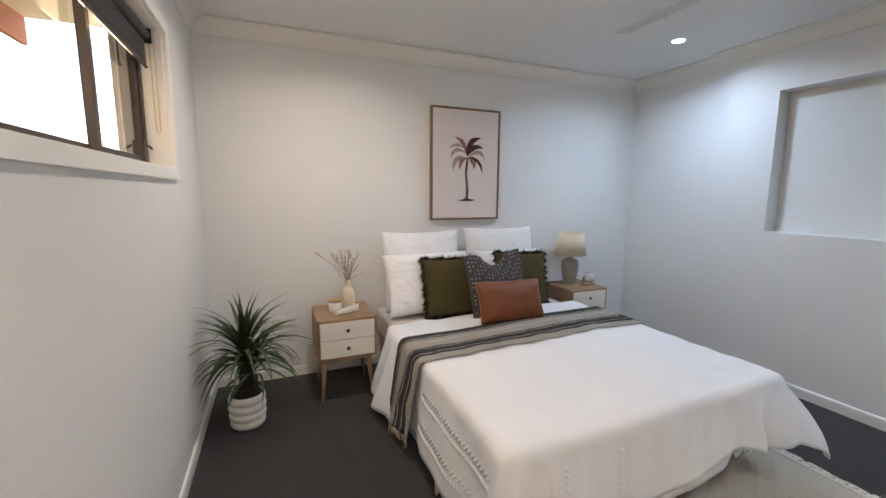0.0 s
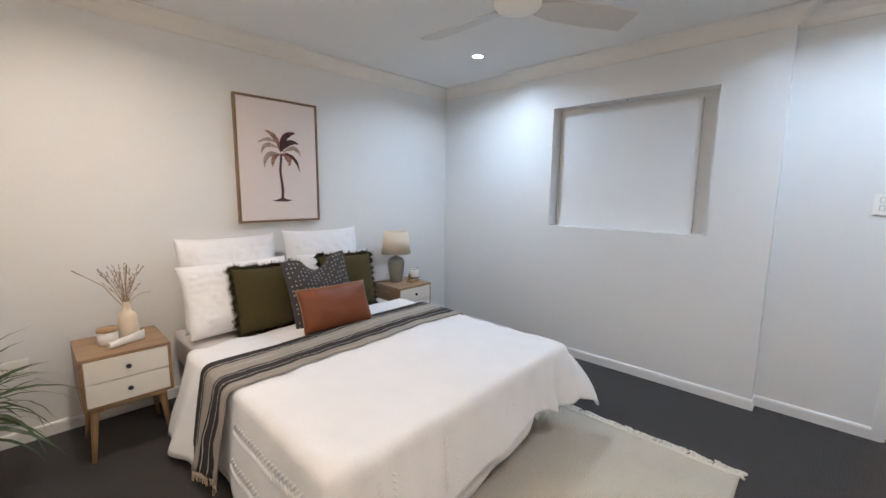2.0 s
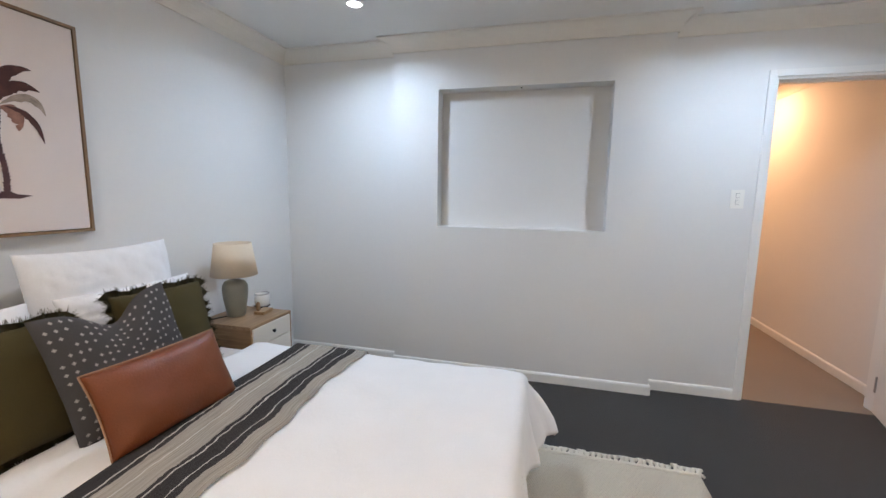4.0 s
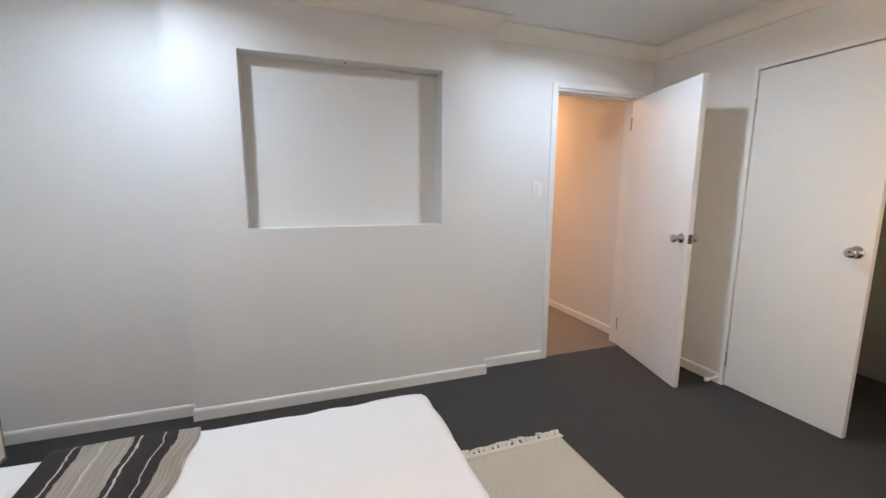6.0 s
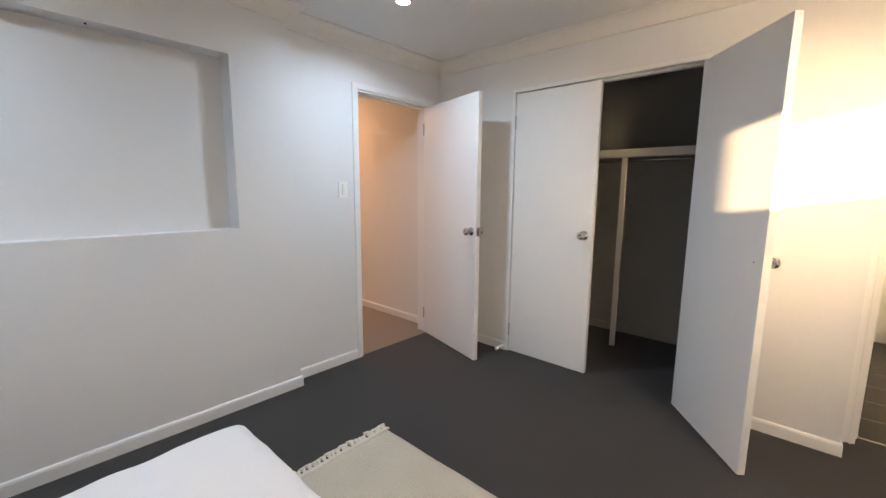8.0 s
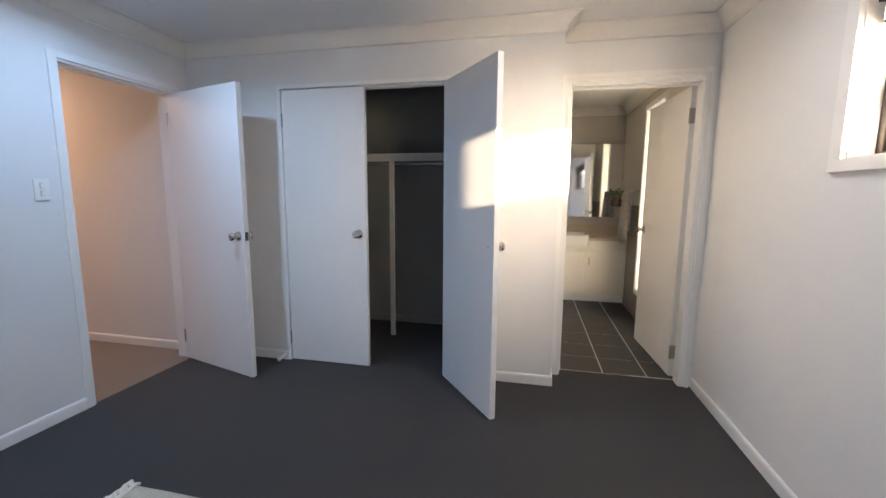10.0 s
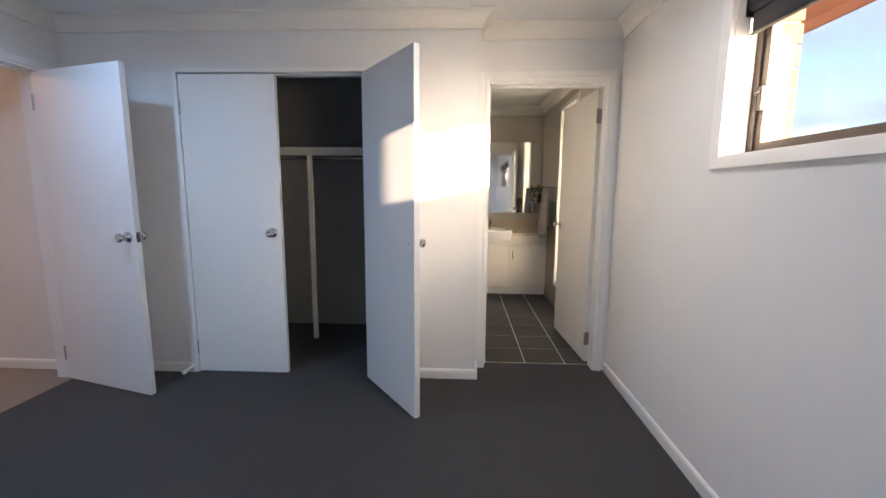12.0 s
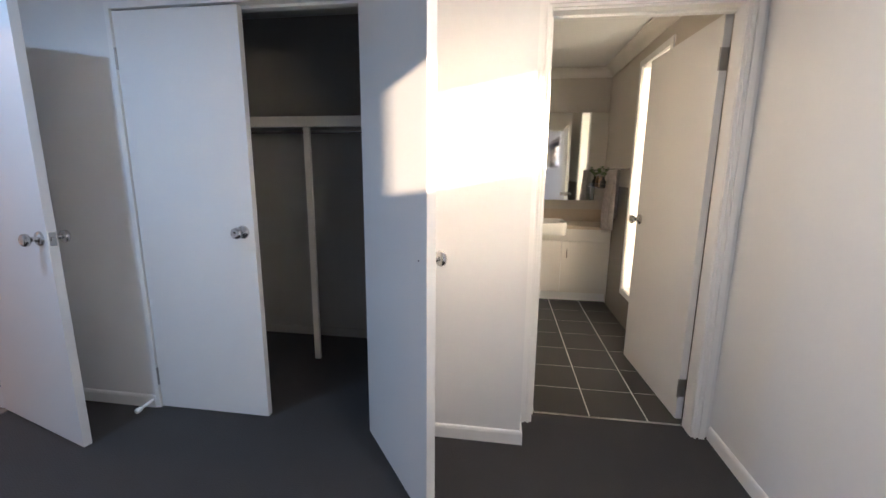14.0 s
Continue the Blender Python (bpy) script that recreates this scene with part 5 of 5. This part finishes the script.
cushion("white_pillow", 0.60, 0.43, 0.08, SHEET, pose(2.225, 3.965, 0.50 + 0.185, -18, 0, -2), "white cotton pillow mostly behind the green cushion", "pillow", 0.045, seed=12, group="white pillows", n=44, wrinkle=0.011)
g1 = cushion("green_cushion", 0.44, 0.40, 0.065, GREEN, pose(1.630, 3.790, BEDZ + 0.185, -17, 1, 1), "olive green linen cushion with a frayed ruffled edge", "cushion", 0.04, seed=15, group="green cushions")
ruffle(g1, 0.44, 0.40, 0.04, GREENFR, 31)
g2 = cushion("green_cushion", 0.46, 0.40, 0.065, GREEN, pose(2.235, 3.835, BEDZ + 0.190, -14, 3, 3), "olive green linen cushion with a frayed ruffled edge", "cushion", 0.04, seed=19, group="green cushions")
ruffle(g2, 0.46, 0.40, 0.04, GREENFR, 32)
dw, dh, dt, dp, dc = 0.45, 0.455, 0.065, 0.045, 0.085
d1 = cushion("patterned_cushion", dw, dh, dt, NAVY, pose(1.905, 3.655, BEDZ + 0.215, -16, -5, -2), "charcoal cushion with rows of pale stitched crosses, pinched at the top", "cushion", dp, dc, seed=23)
bm = bmesh.new()
for i in range(17):
    for j in range(15):
        u, v = -0.91 + 1.82 * i / 16, -0.91 + 1.82 * j / 14
        if (i + j) % 2 or (i * 3 + j) % 4 == 0:
            for du, dv in ((0.024, 0.009), (0.009, 0.026)):
                q = [cushion_point(u + a * du, v + b * dv, 1, dw, dh, dt, dp, dc, 23) for a, b in ((-1, -1), (1, -1), (1, 1), (-1, 1))]
                bm.faces.new([bm.verts.new((p[0], p[1] - 0.0012, p[2])) for p in q])
part("stitching", bm, DOT, d1, "pale cross stitches", kind="stuff")
ow, oh, ot, op = 0.47, 0.275, 0.065, 0.045
o1 = cushion("leather_cushion", ow, oh, ot, LEATHER, pose(1.890, 3.445, BTOP + 0.045 + 0.125, -24, 0, -3), "tan leather lumbar cushion with a pale piped edge", "cushion", op, seed=27)
pts = [p + d * 0.0015 for p, d in rim(ow, oh, op, 0, 0, 120)]
part("piping", tube(bmesh.new(), pts + [pts[0]], 0.0028, 6), PIPE, o1, "pale piping", True)

# ---- rug ----
RX0, RX1, RY0, RY1 = 1.14, 2.845, 1.425, 2.80
bm = bmesh.new()
rows, uvs = [], []
for i in range(86):
    x = RX0 + (RX1 - RX0) * i / 85
    row, uvr = [], []
    for j in range(60):
        y = RY0 + (RY1 - RY0) * j / 59 + (0.004 * noise.noise(Vector((x * 5, 0, 3))) if j in (0, 59) else 0)
        row.append((x, y, 0.009 + 0.0015 * noise.noise(Vector((x * 6, y * 6, 2)))))
        uvr.append((x, y))
    rows.append(row)
    uvs.append(uvr)
RUGW = woven_material("herringbone_rug", (0.57, 0.515, 0.415), 0.022, 0.012, bump=1.0, vary=0.10)
rug = on(None, surface(bm, rows, uvs), "rug", RUGW, "beige flat-woven cotton rug with knotted fringe under the bed", category="rug")
md = rug.modifiers.new("thickness", "SOLIDIFY")
md.thickness, md.offset = 0.008, -1
bm = bmesh.new()
tube(bm, [(0, 0, 0.006), (0.014, 0.012, 0.010), (0.028, 0.018, 0.008), (0.043, 0.006, 0.009), (0.050, -0.004, 0.007)], [0.006, 0.0075, 0.0065, 0.011, 0.0065], 7)
tube(bm, [(0, 0.032, 0.006), (0.014, 0.022, 0.010), (0.030, 0.012, 0.009), (0.046, 0.020, 0.010), (0.055, 0.030, 0.006)], [0.006, 0.0065, 0.009, 0.0085, 0.006], 7)
knot = bpy.data.meshes.new("tassel")
bm.to_mesh(knot)
bm.free()
knot.materials.append(RUGFR)
knot.shade_smooth()
random.seed(17)
for x, flip in ((RX1, 0), (RX0, 180)):
    k = 0
    y = RY0 - 0.018
    while y < RY1 - 0.02:
        o = new("tassel", knot)
        o.parent = rug
        o.matrix_local = pose(x - 0.002 * (1 if not flip else -1), y + (0.03 if flip else 0), 0, 0, 0, flip + random.uniform(-12, 12)) @ Matrix.Diagonal((random.uniform(0.8, 1.15), random.uniform(0.8, 1.2), random.uniform(0.9, 1.25), 1))
        y += 0.027
        k += 1
bm = bmesh.new()
tube(bm, [(RX1 + 0.001, RY0 + (RY1 - RY0) * i / 60, 0.010 + 0.001 * (i % 2)) for i in range(61)], 0.009, 8)
part("end_cord", bm, RUGFR, rug, "twisted cotton end cord", True)

# ---- bathroom ----
VX0, VX1, VY0, VY1 = 0.035, 1.24, -2.86, -2.39
van = thing("vanity", ((VX0 + VX1) / 2, VY1, 0), "white laminate bathroom vanity with flat doors and a pale benchtop", "vanity")
on(van, boxes(((VX0, VY0, 0.10), (VX1, VY1, 0.765)), bevel=0.001), "cabinet", TRIM, "white cabinet body", False)
on(van, boxes(((VX0, VY0, 0.0), (VX1, VY1 - 0.05, 0.10))), "kickboard", TRIM, "recessed white kickboard", False)
for a, b, hx in ((VX0 + 0.003, 0.503, 0.455), (0.509, 0.98, 0.93), (0.984, VX1, 1.02)):
    d = on(van, boxes(((a, VY1 + 0.0005, 0.105), (b, VY1 + 0.018, 0.640)), bevel=0.001), "cabinet_door", CREAM, "white flat cabinet door", False)
    bm = tube(bmesh.new(), [(hx, VY1 + 0.018, 0.47), (hx, VY1 + 0.040, 0.475), (hx, VY1 + 0.040, 0.555), (hx, VY1 + 0.018, 0.56)], 0.005, 8)
    o = part("handle", bm, CHROME, d, "chrome bow handle", True)
on(van, boxes(((VX0 + 0.003, VY1 + 0.0005, 0.645), (VX1, VY1 + 0.018, 0.760)), bevel=0.001), "front_panel", CREAM, "white top panel", False)
on(van, boxes(((VX0, VY0 + 0.001, 0.766), (VX1 + 0.01, VY1 + 0.03, 0.795)), bevel=0.004), "benchtop", BEIGETILE, "pale beige benchtop", False)
bas = thing("basin", (0.72, -2.50, 0.71), "white ceramic semi-recessed basin with chrome mixer tap in the vanity", "basin")
bm = bmesh.new()
rows = []
prof = [(1.0, -0.10), (1.0, 0.105), (0.985, 0.125), (0.93, 0.128), (0.90, 0.115), (0.84, 0.04), (0.6, -0.005), (0.0, -0.01)]
for s, z in prof:
    ring = []
    for k in range(49):
        a = 2 * math.pi * k / 48
        c, sn = math.cos(a), math.sin(a)
        e = 0.28
        ring.append((0.255 * s * math.copysign(abs(c) ** e, c) if s else 0.0, 0.215 * s * math.copysign(abs(sn) ** e, sn) if s else 0.0, z + (0.10 if z < -0.05 else 0.0)))
    rows.append(ring)
surface(bm, rows)
part("bowl", bm, WHITECER, bas, "white ceramic bowl", True)
bm = tube(bmesh.new(), [(0, -0.17, 0.12), (0, -0.17, 0.19), (0, -0.165, 0.205)], [0.020, 0.018, 0.012], 14)
tube(bm, [(0, -0.17, 0.165), (0, -0.09, 0.175), (0, -0.065, 0.160)], [0.011, 0.010, 0.009], 10)
tube(bm, [(0, -0.17, 0.20), (0, -0.155, 0.225), (0, -0.12, 0.24)], [0.009, 0.006, 0.004], 8)
part("mixer_tap", bm, CHROME, bas, "chrome lever mixer tap", True)
part("splashback", boxes(((0.031, -2.86, 0.796), (1.25, -2.850, 0.93)), bevel=0.001), BEIGETILE, None, "beige tiled splashback above the vanity", kind="structure")
mi = thing("bathroom_mirror", (0.642, -2.86, 1.03), "large frameless wall mirror above the bathroom vanity", "mirror")
part("mirror_glass", boxes(((-0.605, 0.012, 0), (0.605, 0.016, 0.93)), bevel=0.001), MIRROR, mi)
part("backing", boxes(((-0.60, 0.001, 0.005), (0.60, 0.0115, 0.925))), OAK, mi, "brown backing board")
rl = thing("towel_rail", (0.03, -2.25, 1.36), "chrome towel rail on the bathroom wall", "towel rail")
part("rail", tube(bmesh.new(), [(0, -0.30, 0), (0.07, -0.30, 0), (0.07, 0.28, 0), (0, 0.28, 0)], 0.007, 10), CHROME, rl, "", True)
bm = bmesh.new()
rows = []
for i in range(25):
    s = i / 24
    y = -0.18 + 0.33 * s
    row = []
    for k, (dx, z) in enumerate(((0.088, -0.56), (0.088, -0.4), (0.086, -0.2), (0.083, -0.02), (0.070, 0.012), (0.057, -0.02), (0.054, -0.2), (0.052, -0.45))):
        g = min(1, abs(z) * 3)
        row.append((dx + 0.022 * g * math.sin(s * 23) * (1 if k < 4 else -0.3) + 0.012 * g * (1 if k < 4 else 0), y, z - (0.02 * math.sin(s * 6) if k == 0 else 0)))
    rows.append(row)
tw = thing("hand_towel", (0.03, -2.20, 1.36), "grey striped hand towel with a fringed end hanging on the rail", "towel")
o = part("cloth", surface(bm, rows), TOWEL, tw, "", True)
md = o.modifiers.new("thickness", "SOLIDIFY")
md.thickness = 0.005
bm = bmesh.new()
for i in range(30):
    p = Vector(rows[min(24, int(i * 0.8))][0])
    tube(bm, [p, p + Vector((0.001, random.uniform(-0.003, 0.003), -0.03))], 0.0018, 4)
part("fringe", bm, TOWEL, tw, "short fringe", kind="stuff")
sh2 = thing("bathroom_shelf", (0.03, -2.70, 1.17), "small chrome wall shelf beside the bathroom mirror", "shelf")
part("tray", boxes(((0.0, -0.12, 0), (0.12, 0.13, 0.008)), bevel=0.002), CHROME, sh2)
part("rail", tube(bmesh.new(), [(0.0, -0.12, 0.045), (0.12, -0.12, 0.045), (0.12, 0.13, 0.045), (0.0, 0.13, 0.045)], 0.003, 8), CHROME, sh2, "", True)
vb = thing("bud_vase", (0.09, -2.64, 1.178), "small dark glass vase with green leafy sprigs on the bathroom shelf", "vase")
part("bottle", lathe(bmesh.new(), [(0, 0), (0.026, 0), (0.030, 0.01), (0.030, 0.06), (0.012, 0.085), (0.012, 0.11), (0, 0.11)], 24), DARK, vb, "", True)
random.seed(44)
bm = bmesh.new()
for k in range(7):
    a = k * 0.9
    tip = Vector((0.09 * math.cos(a) * 0.7, 0.12 * math.sin(a), 0.19 + 0.03 * math.sin(k * 2)))
    tube(bm, [(0, 0, 0.10), tip * 0.6 + Vector((0, 0, 0.05)), tip], 0.0015, 5)
    for j in range(7):
        c = Vector((0, 0, 0.10)).lerp(tip, 0.35 + 0.1 * j)
        d = Vector((random.uniform(-1, 1), random.uniform(-1, 1), random.uniform(-0.2, 0.8))).normalized() * 0.042
        s = d.cross(Vector((0, 0, 1))).normalized() * 0.015
        bm.faces.new([bm.verts.new(q) for q in (c, c + d * 0.5 + s, c + d, c + d * 0.5 - s)])
part("sprigs", bm, SPRIG, vb, "green leafy sprigs")
so = thing("soap_bottle", (0.085, -2.76, 1.178), "small amber pump bottle on the bathroom shelf", "bottle")
part("bottle", lathe(bmesh.new(), [(0, 0), (0.024, 0), (0.026, 0.005), (0.026, 0.085), (0.010, 0.10), (0.010, 0.115), (0, 0.115)], 24), OAK, so, "", True)

# floor tiles
bath = part("bathroom_floor", boxes(((0.0, -2.86, -0.12), (1.90, -0.278, -0.0006))), GROUT, None, "charcoal square floor tiles with pale grout", kind="structure")
TMESH = {}


def piece(parent, name, mat, cx, cy, cz, sx, sy, sz, bevel=0.0012):
    key = (name, round(sx, 3), round(sy, 3), round(sz, 3))
    if key not in TMESH:
        bm = boxes(((-sx / 2, -sy / 2, -sz / 2), (sx / 2, sy / 2, sz / 2)))
        if bevel:
            bmesh.ops.bevel(bm, geom=list(bm.edges), offset=bevel, segments=1, affect="EDGES")
        me = bpy.data.meshes.new(name)
        bm.to_mesh(me)
        bm.free()
        me.materials.append(mat)
        TMESH[key] = me
    o = new(name, TMESH[key])
    o.parent = parent
    o.location = (cx, cy, cz)
    return o


xs = [0.032, 0.295, 0.600, 0.905, 1.210, 1.515, 1.82, 1.895]
ys = [-0.292, -0.587, -0.884, -1.190, -1.495, -1.80, -2.105, -2.41, -2.715, -2.857]
for a, b in zip(xs, xs[1:]):
    for c, d in zip(ys, ys[1:]):
        if a > 0.99 and d > -1.25:
            continue
        b2 = min(b, 0.988) if d > -1.20 else b
        if b2 - a < 0.02:
            continue
        piece(bath, "floor_tile", TILE, (a + b2) / 2, (c + d) / 2, -0.003, b2 - a - 0.007, c - d - 0.006, 0.008)

# brick reveals round the bedroom window, seen through the glass
brick_s = part("brick_reveal", boxes(((-0.243, 0.75, 1.38), (-0.150, 0.902, 2.16))), MORTAR, None, "cream and tan face brick beside the window", kind="structure")
brick_n = part("brick_reveal", boxes(((-0.243, 3.808, 1.38), (-0.150, 3.90, 2.16))), MORTAR, None, "cream and tan face brick beside the window", kind="structure")
for wall_, yc in ((brick_s, 0.865), (brick_n, 3.850)):
    for k in range(9):
        z = 1.42 + k * 0.086
        piece(wall_, "brick", BRICK, -0.200, yc, z, 0.108, 0.090, 0.076, 0.003)
sill_ = part("window_ledge", boxes(((-0.30, 0.88, 1.36), (-0.140, 3.65, 1.42)), bevel=0.004), BRICK, None, "sloping brick window ledge", kind="structure")
